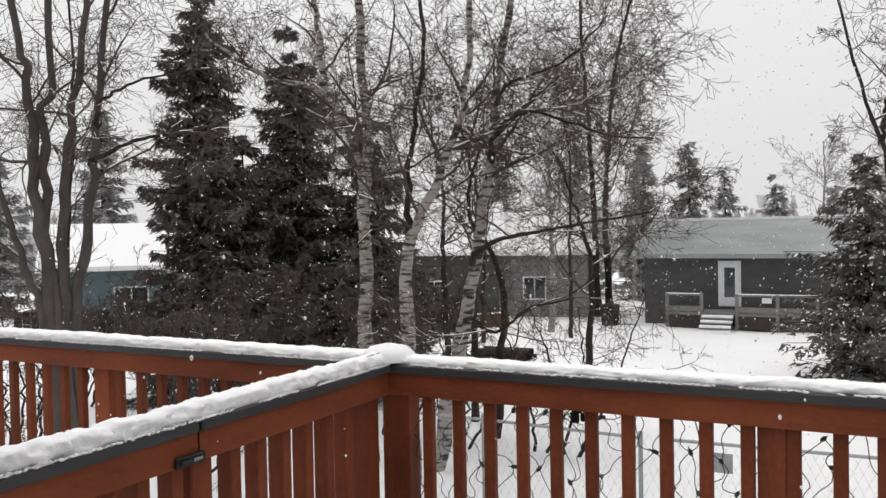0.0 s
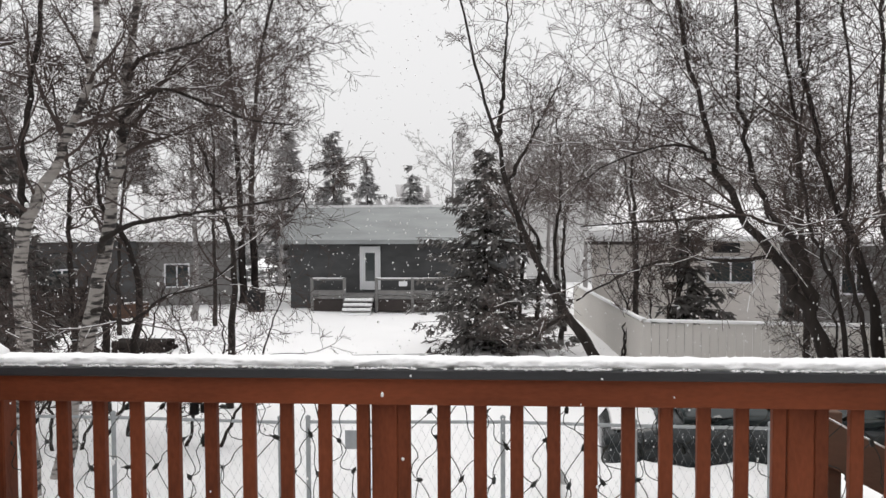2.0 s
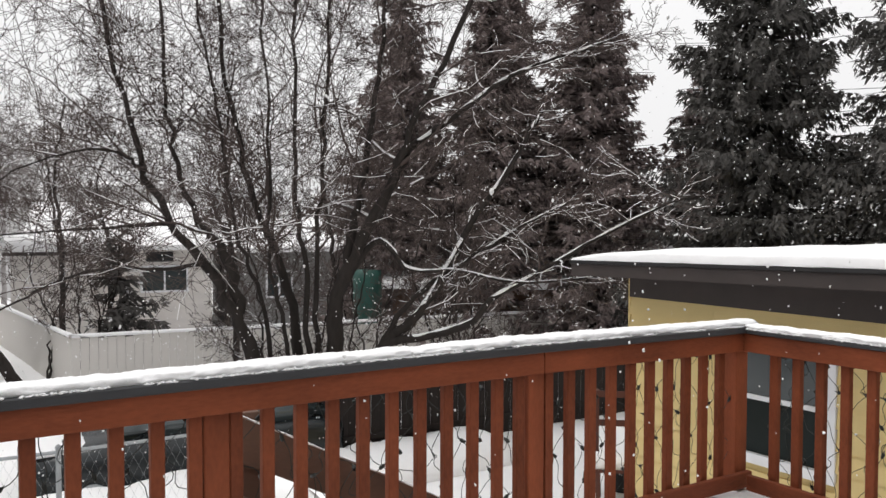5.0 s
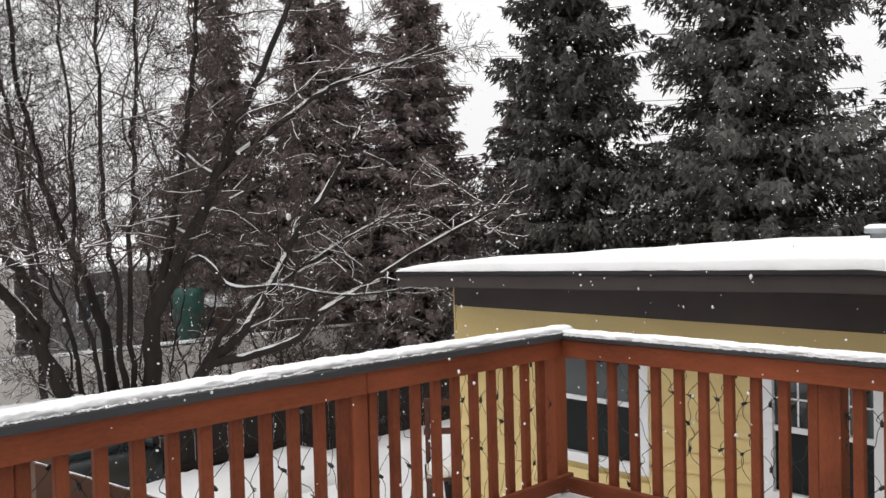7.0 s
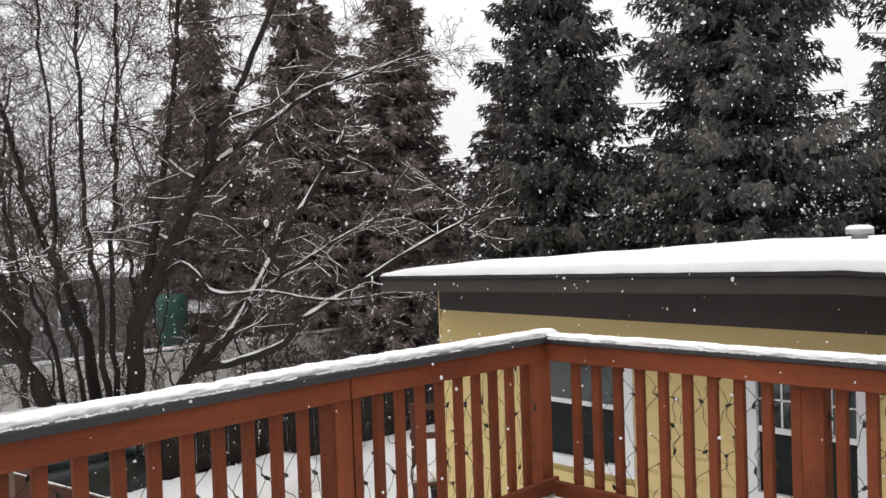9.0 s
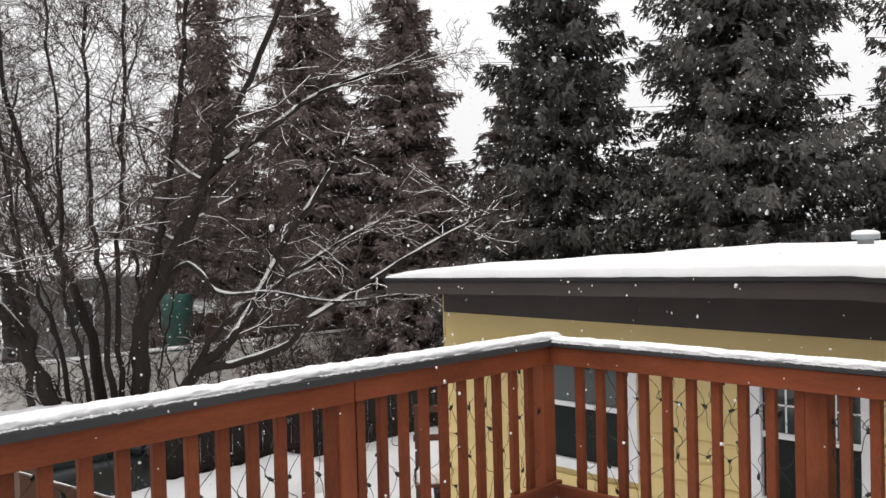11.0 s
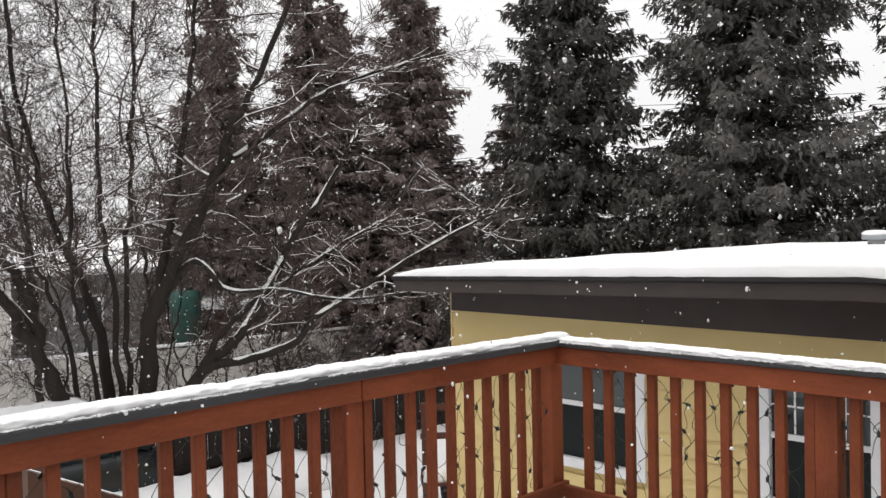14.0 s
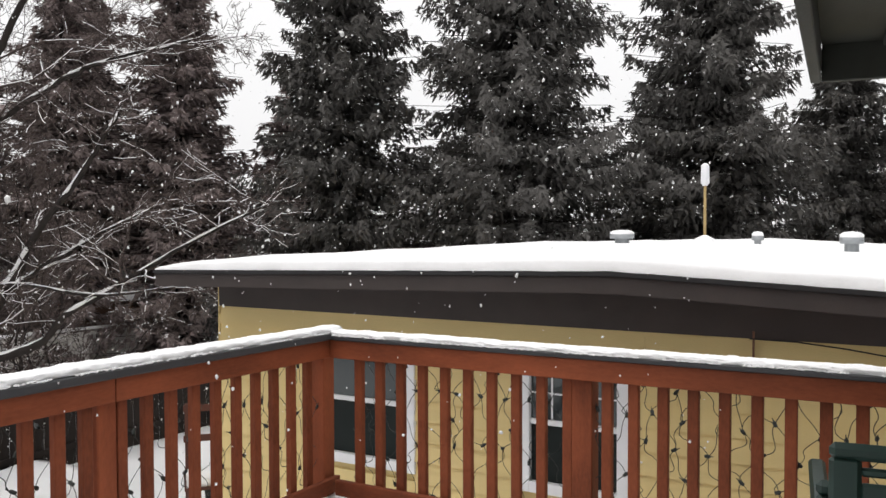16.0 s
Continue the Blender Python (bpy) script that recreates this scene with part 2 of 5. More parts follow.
# ---------------------------------------------------------------- ground
def gz(x, y):
    far = min(max(y, 0), 60)
    h = -2.05 - 0.0138 * far
    return h + 0.05 * noise.noise((x * 0.25, y * 0.25, 1)) + 0.02 * noise.noise((x * 1.1, y * 1.1, 2))


def spread(lo, hi, near, step):
    a = [near[0]]
    while a[-1] < near[1]:
        a.append(a[-1] + step)
    s = step
    while a[-1] < hi:
        s *= 1.35
        a.append(min(hi, a[-1] + s))
    s, b = step, [a[0]]
    while b[-1] > lo:
        s *= 1.35
        b.append(max(lo, b[-1] - s))
    return b[:0:-1] + a


gx, gy = spread(-1500, 1500, (-14, 16), 0.4), spread(-300, 2500, (-2, 38), 0.4)
gv = [(x, y, gz(x, y)) for y in gy for x in gx]
gn = len(gx)
gf = [(j * gn + i, j * gn + i + 1, (j + 1) * gn + i + 1, (j + 1) * gn + i) for j in range(len(gy) - 1) for i in range(gn - 1)]
ground = put("ground", mesh_np("ground", gv, gf, True), GROUND_SNOW)
tagged(ground, "snow-covered yard, gently uneven and untrodden", "ground", kind="structure")

# ---------------------------------------------------------------- deck and railings
YF, X2, X1 = 3.342, 4.352, -2.05
CAP0, CAP1, FB, BR = 1.0, 1.040, 0.892, 0.15

deck = thing("deck_floor", "wooden deck floor of red-brown boards under snow", "deck", kind="structure")
for i, y in enumerate(np.arange(-0.9, 3.5, 0.145)):
    box("plank", (-6.2, y, -0.04, 4.5, y + 0.138, 0.0), STAIN_X, deck)
box("rim_board", (-6.2, 3.53, -0.28, 4.55, 3.57, -0.005), STAIN_X, deck)
box("rim_board", (4.50, -0.9, -0.28, 4.54, 3.52, -0.005), STAIN_X, deck)
for x in (-5.8, -3.9, -2.0, 0.4, 2.4, 4.3):
    box("support_post", (x, 3.3, -2.35, x + 0.12, 3.42, -0.045), STAIN, deck)
sv = []
sx, sy = np.linspace(-6.1, 4.47, 90), np.linspace(-0.85, 3.5, 40)
for y in sy:
    for x in sx:
        trod = 0.03 * noise.noise((x * 2.2, y * 2.2, 7))
        sv.append((x, y, 0.045 + trod))
sf = [(j * 90 + i, j * 90 + i + 1, (j + 1) * 90 + i + 1, (j + 1) * 90 + i) for j in range(39) for i in range(89)]
tagged(put("deck_snow", mesh_np("deck_snow", sv, sf, True), SNOW), "thin trodden snow lying on the deck floor", "snow", kind="stuff")

BAL_X = boxes_mesh("baluster", [(-0.026, -0.019, 0.10, 0.026, 0.019, 0.985)], 0.004)
BAL_B = boxes_mesh("baluster_deep", [(-0.052, -0.028, 0.10, 0.018, 0.028, 0.985)], 0.004)
BAL_Y = boxes_mesh("baluster_side", [(-0.019, -0.026, 0.10, 0.019, 0.026, 0.985)], 0.004)


def sag(x, y):
    """The rails have settled a little towards the outer corner."""
    a = min(max((x - 2.6) / 1.75, 0), 1)
    return 0.022 * a * min(max((y + 2.5) / 5.8, 0), 1)


def settle(ob):
    bm = bmesh.new()
    bm.from_mesh(ob.data)
    if max(v.co.x for v in bm.verts) - min(v.co.x for v in bm.verts) > 1:
        long = [e for e in bm.edges if abs(e.verts[0].co.x - e.verts[1].co.x) > 1]
        bmesh.ops.subdivide_edges(bm, edges=long, cuts=8)
    for v in bm.verts:
        if v.co.z > 0.5:
            v.co.z -= sag(v.co.x, v.co.y)
    bm.to_mesh(ob.data)
    bm.free()
    return ob


def rail_run_x(name, label, x0, x1, posts, bals, splice=None):
    """A run of railing along x; posts as (left, right)."""
    r = thing(name, label, "railing", group="deck railings")
    cuts = [x0, *(splice or []), x1]
    for a, b in zip(cuts, cuts[1:]):
        settle(box("top_board", (a + 0.002, YF, FB, b - 0.002, YF + 0.038, CAP0 - 0.001), STAIN_X, r))
    settle(box("cap", (x0 - 0.02, YF - 0.03, CAP0, x1 + 0.02, YF + 0.125, CAP1), CAPM, r, "charcoal composite cap board", 0.006))
    box("bottom_rail", (x0, YF + 0.0, BR - 0.09, x1, YF + 0.036, BR), STAIN_X, r)
    for a, b in posts:
        box("post", (a, YF + 0.039, -0.03, b, YF + 0.039 + 0.1, CAP0 - 0.002), STAIN, r, bevel=0.006)
    for x in bals:
        put("baluster", BAL_X, STAIN, r, at=(x, YF + 0.0585, 0))
    return r


left_bal = [-1.872 + 0.1563 * i for i in range(10)]
mid_bal = [-0.140 + 0.1455 * i for i in range(9)] + [1.165, 1.325]
right_bal = [1.457 + 0.1437 * i for i in range(9)] + [2.737] + [2.917 + 0.1445 * i for i in range(10)]
rail_run_x("front_railing", "red-brown wooden deck railing with a charcoal cap under snow", X1 - 0.04, X2 + 0.1,
           [(-2.115, -1.965), (-0.43, -0.325), (1.195, 1.298), (2.784, 2.884), (4.345, 4.45)], left_bal + [-0.30] + mid_bal + right_bal, [2.85])
rail_run_x("far_railing", "red-brown wooden railing of the next deck section", -6.1, X1 - 0.062,
           [(-4.10, -3.97), (-6.05, -5.95)], [-2.32 - 0.1567 * i for i in range(10)] + [-3.90] + [-4.22 - 0.157 * i for i in range(11)])


def rail_run_y(name, label, x, inner, y0, y1, posts, bals, cap=0.125, bal=None, lip=0.03, thick=CAP1):
    """A run along y; inner is -1 where its boards face -x, +1 where they face +x."""
    r = thing(name, label, "railing", group="deck railings")
    s = -inner
    settle(box("top_board", (x, y0, FB, x + 0.038 * s, y1 + 0.031, CAP0 - 0.001), STAIN_X, r))
    if cap:
        settle(box("cap", (x - lip * s, y0, CAP0, x + cap * s, y1, thick), CAPM, r, "charcoal composite cap board", 0.006))
    box("bottom_rail", (x, y0, BR - 0.09, x + 0.036 * s, y1, BR), STAIN_X, r)
    for a, b in posts:
        box("post", (x + 0.039 * s, a, -0.03, x + 0.139 * s, b, CAP0 - 0.002), STAIN, r, bevel=0.006)
    for y in bals:
        put("baluster", bal or BAL_Y, STAIN, r, at=(x + 0.0585 * s, y, 0))
    return r


side_bal = [3.168 - 0.1432 * i for i in range(9)] + [1.878, 1.672] + [1.538 - 0.1425 * i for i in range(16)]
rail_run_y("side_railing", "red-brown wooden deck railing facing the yellow house", X2, -1, -0.85, YF - 0.032,
           [(1.745, 1.855), (-0.8, -0.7)], side_bal, lip=0.018, thick=1.026)
rail_run_y("inner_railing", "red-brown wooden railing dividing the deck", X1, 1, 2.10, YF - 0.032, [(2.11, 2.21), (3.19, 3.31)],
           [2.335 + 0.147 * i for i in range(6)], 0.085, BAL_B)
gate = rail_run_y("deck_gate", "closed red-brown wooden gate with a black metal latch", X1, 1, 0.95, 2.085, [], [1.02 + 0.147 * i for i in range(8)], 0.085, BAL_B)
gate["category"] = "gate"
gate["group"] = ""
latch = put("latch", boxes_mesh("latch", [(X1 + 0.002, 1.99, 0.895, X1 + 0.02, 2.12, 0.93), (X1 + 0.02, 2.0, 0.905, X1 + 0.032, 2.05, 0.92)], 0.003), DRIP, gate, "black metal gate latch")
put("latch_plate", boxes_mesh("latch_plate", [(X1 + 0.021, 2.06, 0.907, X1 + 0.026, 2.10, 0.917)], 0.001), GALV, latch)

def crumbs(name, length, along, across, seed):
    """Small uneven grains in a broken line beside a bank of snow."""
    rnd = np.random.RandomState(seed)
    bm = bmesh.new()
    bmesh.ops.create_icosphere(bm, subdivisions=1, radius=1)
    ball = np.array([v.co[:] for v in bm.verts])
    faces = np.array([[v.index for v in f.verts] for f in bm.faces])
    bm.free()
    spots = []
    for s in np.arange(0.01, length - 0.01, 0.0055):
        if noise.noise((s * 5.5, seed, 2)) + 0.4 * noise.noise((s * 21, seed, 6)) > -0.22:
            spots.append((s + rnd.normal(0, 0.003), across + rnd.normal(0, 0.0022), rnd.uniform(-0.006, 0.0), rnd.uniform(0.0028, 0.0062)))
    c = np.array(spots)
    p = c[:, :3] if along == "x" else c[:, [1, 0, 2]]
    long = np.array([1.6, 0.7, 0.75]) if along == "x" else np.array([0.7, 1.6, 0.75])
    vs = p[:, None] + ball[None] * long * c[:, 3][:, None, None] * (1 + rnd.normal(0, 0.14, (len(p), len(ball), 1)))
    fs = (np.arange(len(p)) * len(ball))[:, None, None] + faces[None]
    return mesh_np(name, vs.reshape(-1, 3), fs.reshape(-1, 3), True)


for nm, me, at, crust_at in (("rail_snow", drape("rail_snow", X2 - X1 + 0.12, 0.128, 0.030, 3), (X1 - 0.02, YF + 0.052, CAP1 + 0.006), -0.077),
                   ("rail_snow", drape("rail_snow_far", 4.0, 0.135, 0.042, 9), (-6.12, YF + 0.05, CAP1 + 0.006), -0.079),
                   ("rail_snow", drape("rail_snow_side", YF + 0.86, 0.122, 0.022, 5, "y"), (X2 + 0.052, -0.84, 1.032), -0.069),
                   ("rail_snow", drape("rail_snow_inner", YF - 0.93, 0.098, 0.05, 12, "y", lumps=0.024), (X1 - 0.03, 0.96, CAP1 + 0.006), 0.059)):
    o = put(nm, me, SNOW, at=at)
    tagged(o, "uneven bank of fresh snow on the railing cap", "snow", "snow on railings")
    size = [max(v.co[k] for v in me.vertices) for k in (0, 1)]
    along = "x" if size[0] > size[1] else "y"
    crust = put("crust", crumbs("crust", max(size), along, crust_at, 60 + int(10 * max(size))), SNOW, o, "broken line of snow grains on the edge")
    for piece in (o, crust):
        for v in piece.data.vertices:
            x, y = v.co.x + at[0], v.co.y + at[1]
            v.co.z -= sag(x, y)
            if along == "x" and x > 3.5 and v.co.z > 0:
                v.co.z *= 1 - 0.35 * min((x - 3.5) / 0.8, 1)
heap = sweep("corner_snow", [(0, 0, 0), (0, 0, 0.03), (0, 0, 0.06), (0, 0, 0.078)], [0.13, 0.125, 0.09, 0.01], 16)
tagged(put("corner_snow", heap, SNOW, at=(X1 - 0.03, YF + 0.05, CAP1 + 0.01)), "small heap of snow where the rails meet", "snow", "snow on railings")


# net of fairy lights tied behind the balusters
def light_net(name, length, place, seed):
    rnd = random.Random(seed)
    net = thing(name, "net of unlit fairy lights with dark green wire", "string lights", group="light nets")
    cw, ch, z0, z1 = 0.138, 0.148, 0.13, 0.88
    cols, rows = int(length / cw), 6
    node = {}
    for i in range(cols + 1):
        for j in range(rows):
            node[i, j] = (i * cw + (cw / 2 if j % 2 else 0) + rnd.uniform(-0.035, 0.035), z0 + j * ch + rnd.uniform(-0.03, 0.03), rnd.uniform(-0.006, 0.008))
    p0, p1 = [], []

    def wire(a, b):
        bend, bend2 = rnd.uniform(-0.035, 0.035), rnd.uniform(-0.03, 0.03)
        last = a
        for k in range(1, 9):
            s = k / 8
            w = math.sin(s * math.pi) * bend + math.sin(2 * s * math.pi) * bend2
            q = (a[0] + (b[0] - a[0]) * s + w, a[1] + (b[1] - a[1]) * s + abs(w) * -0.5, a[2] + (b[2] - a[2]) * s)
            p0.append(last), p1.append(q)
            last = q
    for (i, j), a in node.items():
        o = 0 if j % 2 else -1
        for k in (i + o, i + o + 1):
            if (k, j + 1) in node:
                wire(a, node[k, j + 1])
    flip = (lambda q: (place[0] + q[0], place[1] + q[2], q[1])) if place[2] == "x" else (lambda q: (place[0] + q[2], place[1] - q[0], q[1]))
    a, b = np.array([flip(q) for q in p0]), np.array([flip(q) for q in p1])
    put("wire", mesh_np("wire", *tubes(a, b, np.full(len(a), 0.0019), np.full(len(a), 0.0019), 4)), WIRE, net)
    bv, bf = tubes([(0, 0, -0.016), (0, 0, 0.004), (0, 0, 0.004)], [(0, 0, 0.004), (0, 0, 0.012), (0, 0, 0.03)], [0.0085, 0.0095, 0.004], [0.0095, 0.006, 0.0015], 6)
    bulb = mesh_np("bulb", bv, bf)
    bulb.materials.append(WIRE)
    for q in node.values():
        o = put("bulb", bulb, WIRE, net, at=flip(q))
        o.rotation_euler = (rnd.uniform(-1.2, 1.2), rnd.uniform(-1.2, 1.2), 0)
    return net


light_net("light_net", 3.2, (-1.95, YF + 0.092, "x"), 4)
light_net("light_net", 2.9, (1.36, YF + 0.092, "x"), 5)
light_net("light_net", 3.2, (X2 + 0.092, 3.22, "y"), 6)
plug = thing("light_plug", "black plug of the fairy lights hanging at the rail", "plug")
put("plug_body", boxes_mesh("plug_body", [(-1.20, YF + 0.10, 0.815, -1.165, YF + 0.125, 0.865), (-1.155, YF + 0.10, 0.825, -1.135, YF + 0.12, 0.862), (-1.19, YF + 0.10, 0.86, -1.15, YF + 0.12, 0.885)], 0.004), RUBBER, plug)

# stair rail that goes down outside the front railing
stair = thing("stair_rail", "weathered brown stair rail boards going down to the yard", "stair rail")
for dz, h in ((0.0, 0.24), (-0.42, 0.10)):
    bm = bmesh.new()
    a, b = Vector((1.72, 4.45, 0.60 + dz)), Vector((4.3, 4.45, -0.76 + dz))
    vs = [bm.verts.new(p + Vector((0, dy, -q))) for p in (a, b) for dy in (0, 0.04) for q in (0, h)]
    bmesh.ops.convex_hull(bm, input=vs)
    me = bpy.data.meshes.new("stair_board")
    bm.to_mesh(me)
    bm.free()
    put("stair_board", me, OLD_WOOD, stair)
ln = math.hypot(2.58, 1.36)
edge = put("stair_snow", drape("stair_snow", ln, 0.03, 0.006, 93, lumps=0.006), SNOW, stair, "thin snow along the upper edge", at=(1.72, 4.47, 0.604))
edge.rotation_euler = (0, math.atan2(1.36, 2.58), 0)
for k in range(8):
    x, z = 1.95 + 0.29 * k, 0.02 - 0.178 * k
    tread = box("tread", (x, 4.53, z - 0.04, x + 0.27, 5.4, z), OLD_WOOD, stair)
    put("tread_snow", drape("tread_snow", 0.26, 0.84, 0.05, 94 + k, nx=8), SNOW, tread, at=(x + 0.005, 4.965, z + 0.004))
for x in (1.74, 4.15):
    top = 0.60 - (x - 1.72) * 0.527
    box("stair_post", (x, 4.492, -2.2, x + 0.1, 4.59, top + 0.02), OLD_WOOD, stair)

# own house behind the camera, with the eave that comes into view
home = thing("home_wall", "plain wall of the house behind the deck", "house wall", kind="structure")
box("wall", (-7, -1.35, -2.2, 4.6, -1.15, 2.55), HOUSE, home, bevel=0)
box("door", (-0.6, -1.148, 0.0, 0.35, -1.10, 2.05), WHITE, home)
eave = thing("home_roof", "dark olive roof overhang of the house above the deck", "roof", kind="structure")
box("soffit", (-7.3, -1.3, 2.34, 3.93, 0.66, 2.36), SOFFIT, eave, bevel=0)
box("fascia", (-7.3, 0.662, 2.20, 3.97, 0.70, 2.42), SOFFIT, eave)
box("end_fascia", (3.932, -1.3, 2.20, 3.97, 0.66, 2.42), SOFFIT, eave)
for y in (-0.9, -0.2, 0.42):
    box("batten", (-7.3, y, 2.318, 3.93, y + 0.03, 2.338), SOFFIT, eave)
box("roof_deck", (-7.3, -2.5, 2.421, 3.99, 0.72, 2.45), DRIP, eave)
turn_eave = Matrix.Translation((4.02, 0.72, 0)) @ Matrix.Rotation(radians(4.4), 4, "Z") @ Matrix.Translation((-3.97, -0.70, 0))
eave.matrix_world = turn_eave
tagged(put("roof_snow", drape("home_roof_snow", 11.2, 3.1, 0.18, 41, nx=80), SNOW, at=(-7.25, -0.9, 2.458)), "deep snow on the home roof", "snow")

# green stacking chair by the side railing
chair = thing("garden_chair", "dark green plastic garden chairs stacked, with slotted backs", "chair", at=(3.66, 0.37, 0.045), turn=97)
# two chairs stacked, so every upper part is there twice
for k, half in ((0, 0.285), (1, 0.25)):
    o, z = -0.085 * k, 0.15 * k - 0.075
    put("seat", boxes_mesh("seat", [(-0.24, -0.22 + o, 0.40 + z, 0.24, 0.22 + o, 0.43 + z)], 0.012), GREEN, chair)
    back = put("backrest", boxes_mesh("backrest", [(-half, 0.20 - o, 0.785 + z, half, 0.235 - o, 0.84 + z)], 0.017), GREEN, chair)
    for side in (-1, 1):
        x0, x1 = sorted((side * half, side * (half - 0.095)))
        put("upright", boxes_mesh("upright", [(x0, 0.195 - o, 0.43 + z, x1, 0.23 - o, 0.795 + z)], 0.014), GREEN, back)
        put("armrest", boxes_mesh("armrest", [(side * 0.27 - 0.03, -0.2 + o, 0.60 + z, side * 0.27 + 0.03, 0.19 - o, 0.63 + z)], 0.012), GREEN, chair)
    for lo, hi in ((0.735, 0.764), (0.65, 0.715), (0.56, 0.63)):
        put("slat", boxes_mesh("slat", [(-half + 0.09, 0.20 - o, lo + z, half - 0.09, 0.222 - o, hi + z)], 0.009), GREEN, back)
for x in (-0.24, 0.24):
    for y in (-0.2, 0.2):
        put("leg", boxes_mesh("leg", [(x - 0.025, y - 0.025, 0.0, x + 0.025, y + 0.025, 0.34)], 0.008), GREEN, chair)

# ---------------------------------------------------------------- yellow house next door
XH, Y_END, Y_BACK = 7.4, 7.19, -3.0
wins = [(4.615, 5.91, -0.80, 0.46), (2.48, 3.495, -0.78, 0.46)]
yh = thing("yellow_house", "single-storey yellow house with lap siding and a snowy low roof", "house")


def course(y0, y1, z0, h=0.203):
    """One lap board: thicker at its foot."""
    vs = [(XH - 0.032, y0, z0), (XH - 0.004, y0, z0 + h), (XH + 0.03, y0, z0 + h), (XH + 0.03, y0, z0)]
    vs += [(x, y1, z) for x, _, z in vs]
    return mesh_np("plank", vs, [(0, 1, 2, 3), (7, 6, 5, 4), (0, 4, 5, 1), (1, 5, 6, 2), (2, 6, 7, 3), (3, 7, 4, 0)])


wall = put("wall", boxes_mesh("wall", [(XH + 0.03, Y_BACK, -2.3, XH + 0.18, wins[1][0], 0.98), (XH + 0.03, wins[1][1], -2.3, XH + 0.18, wins[0][0], 0.98), (XH + 0.03, wins[0][1], -2.3, XH + 0.18, Y_END, 0.98),
                                        *[(XH + 0.03, a, -2.3, XH + 0.18, b, c) for a, b, c, d in wins], *[(XH + 0.03, a, d, XH + 0.18, b, 0.98) for a, b, c, d in wins]], 0), YELLOW, yh)
seed_rng = random.Random(8)
z = -2.30
while z < 0.74:
    spans = [(Y_BACK, Y_END)]
    for a, b, c, d in wins:
        if z + 0.2 > c and z < d:
            spans = [s for y0, y1 in spans for s in ((y0, min(y1, a)), (max(y0, b), y1)) if s[1] - s[0] > 0.05]
    for y0, y1 in spans:
        cut = seed_rng.uniform(0.5, 4.0)
        y = y0
        while y < y1 - 0.01:
            e = min(y1, y + cut)
            if y1 - e < 0.3:
                e = y1
            put("plank", course(y + 0.001, e - 0.001, z), YELLOW, wall)
            y, cut = e, 3.66
    z += 0.203
# dark brown band across the top of the wall, up to the roof
fz = [(Y_END, 1.02), (2.45, 1.135), (Y_BACK, 0.885)]
put("frieze", mesh_np("frieze", [(x, y, z) for y, t in fz for x in (XH - 0.035, XH + 0.029) for z in (0.74, t)],
                      [f for a in (0, 4) for f in ((a, a + 4, a + 5, a + 1), (a + 2, a + 3, a + 7, a + 6), (a, a + 2, a + 6, a + 4), (a + 1, a + 5, a + 7, a + 3))] + [(0, 1, 3, 2), (8, 10, 11, 9)]), BROWN_TRIM, yh)
box("corner_board", (XH - 0.03, Y_END + 0.002, -2.3, XH + 0.1, Y_END + 0.025, 0.98), YELLOW, yh)
box("end_wall", (XH + 0.19, Y_END - 0.15, -2.3, 16.0, Y_END, 1.0), YELLOW, yh, bevel=0)
box("back_wall", (15.8, Y_BACK, -2.3, 16.0, Y_END - 0.16, 1.0), YELLOW, yh, bevel=0)
for k, (a, b, c, d) in enumerate(wins):
    w = put("window", boxes_mesh("window", [(XH - 0.04, a, c, XH + 0.02, a + 0.10, d), (XH - 0.04, b - 0.10, c, XH + 0.02, b, d), (XH - 0.04, a + 0.10, d - 0.09, XH + 0.02, b - 0.10, d), (XH - 0.045, a + 0.10, c, XH + 0.02, b - 0.10, c + 0.10)], 0.005), WHITE, yh, "white-trimmed sash window")
    mid = -0.135
    put("meeting_rail", boxes_mesh("meeting_rail", [(XH - 0.012, a + 0.1, mid - 0.025, XH + 0.015, b - 0.1, mid + 0.025)], 0.004), WHITE, w)
    put("pane", boxes_mesh("pane", [(XH + 0.022, a + 0.1, c + 0.1, XH + 0.028, b - 0.1, mid - 0.025)], 0), SCREEN, w)
    put("pane", boxes_mesh("pane", [(XH + 0.012, a + 0.1, mid + 0.025, XH + 0.018, b - 0.1, d - 0.09)], 0), GLASS, w)
    if k:
        n = 3
        for i in range(1, n + 1):
            y = a + 0.1 + (b - a - 0.2) * i / (n + 1)
            put("muntin", boxes_mesh("muntin", [(XH + 0.006, y - 0.008, mid + 0.03, XH + 0.011, y + 0.008, d - 0.09)], 0), WHITE, w)
        put("muntin", boxes_mesh("muntin", [(XH + 0.000, a + 0.1, 0.12, XH + 0.005, b - 0.1, 0.136)], 0), WHITE, w)
# pipe on the wall
put("conduit", mesh_np("conduit", *tubes([(XH - 0.045, 1.47, -0.72)], [(XH - 0.045, 1.47, 0.80)], [0.009], [0.009], 8)), RUST, yh)
box("meter_box", (XH - 0.14, 1.45, -0.92, XH - 0.03, 1.62, -0.70), GALV, yh)
put("cable", sweep("cable", [(XH - 0.05, 1.5 - 0.35 * i, 0.74 - 0.022 * i + 0.02 * math.sin(i * 1.3)) for i in range(12)], [0.006] * 12, 5), RUBBER, yh)

# roof: edge rises to a low ridge
EDGE = [(7.38, 1.175), (2.38, 1.285), (-3.4, 1.02)]


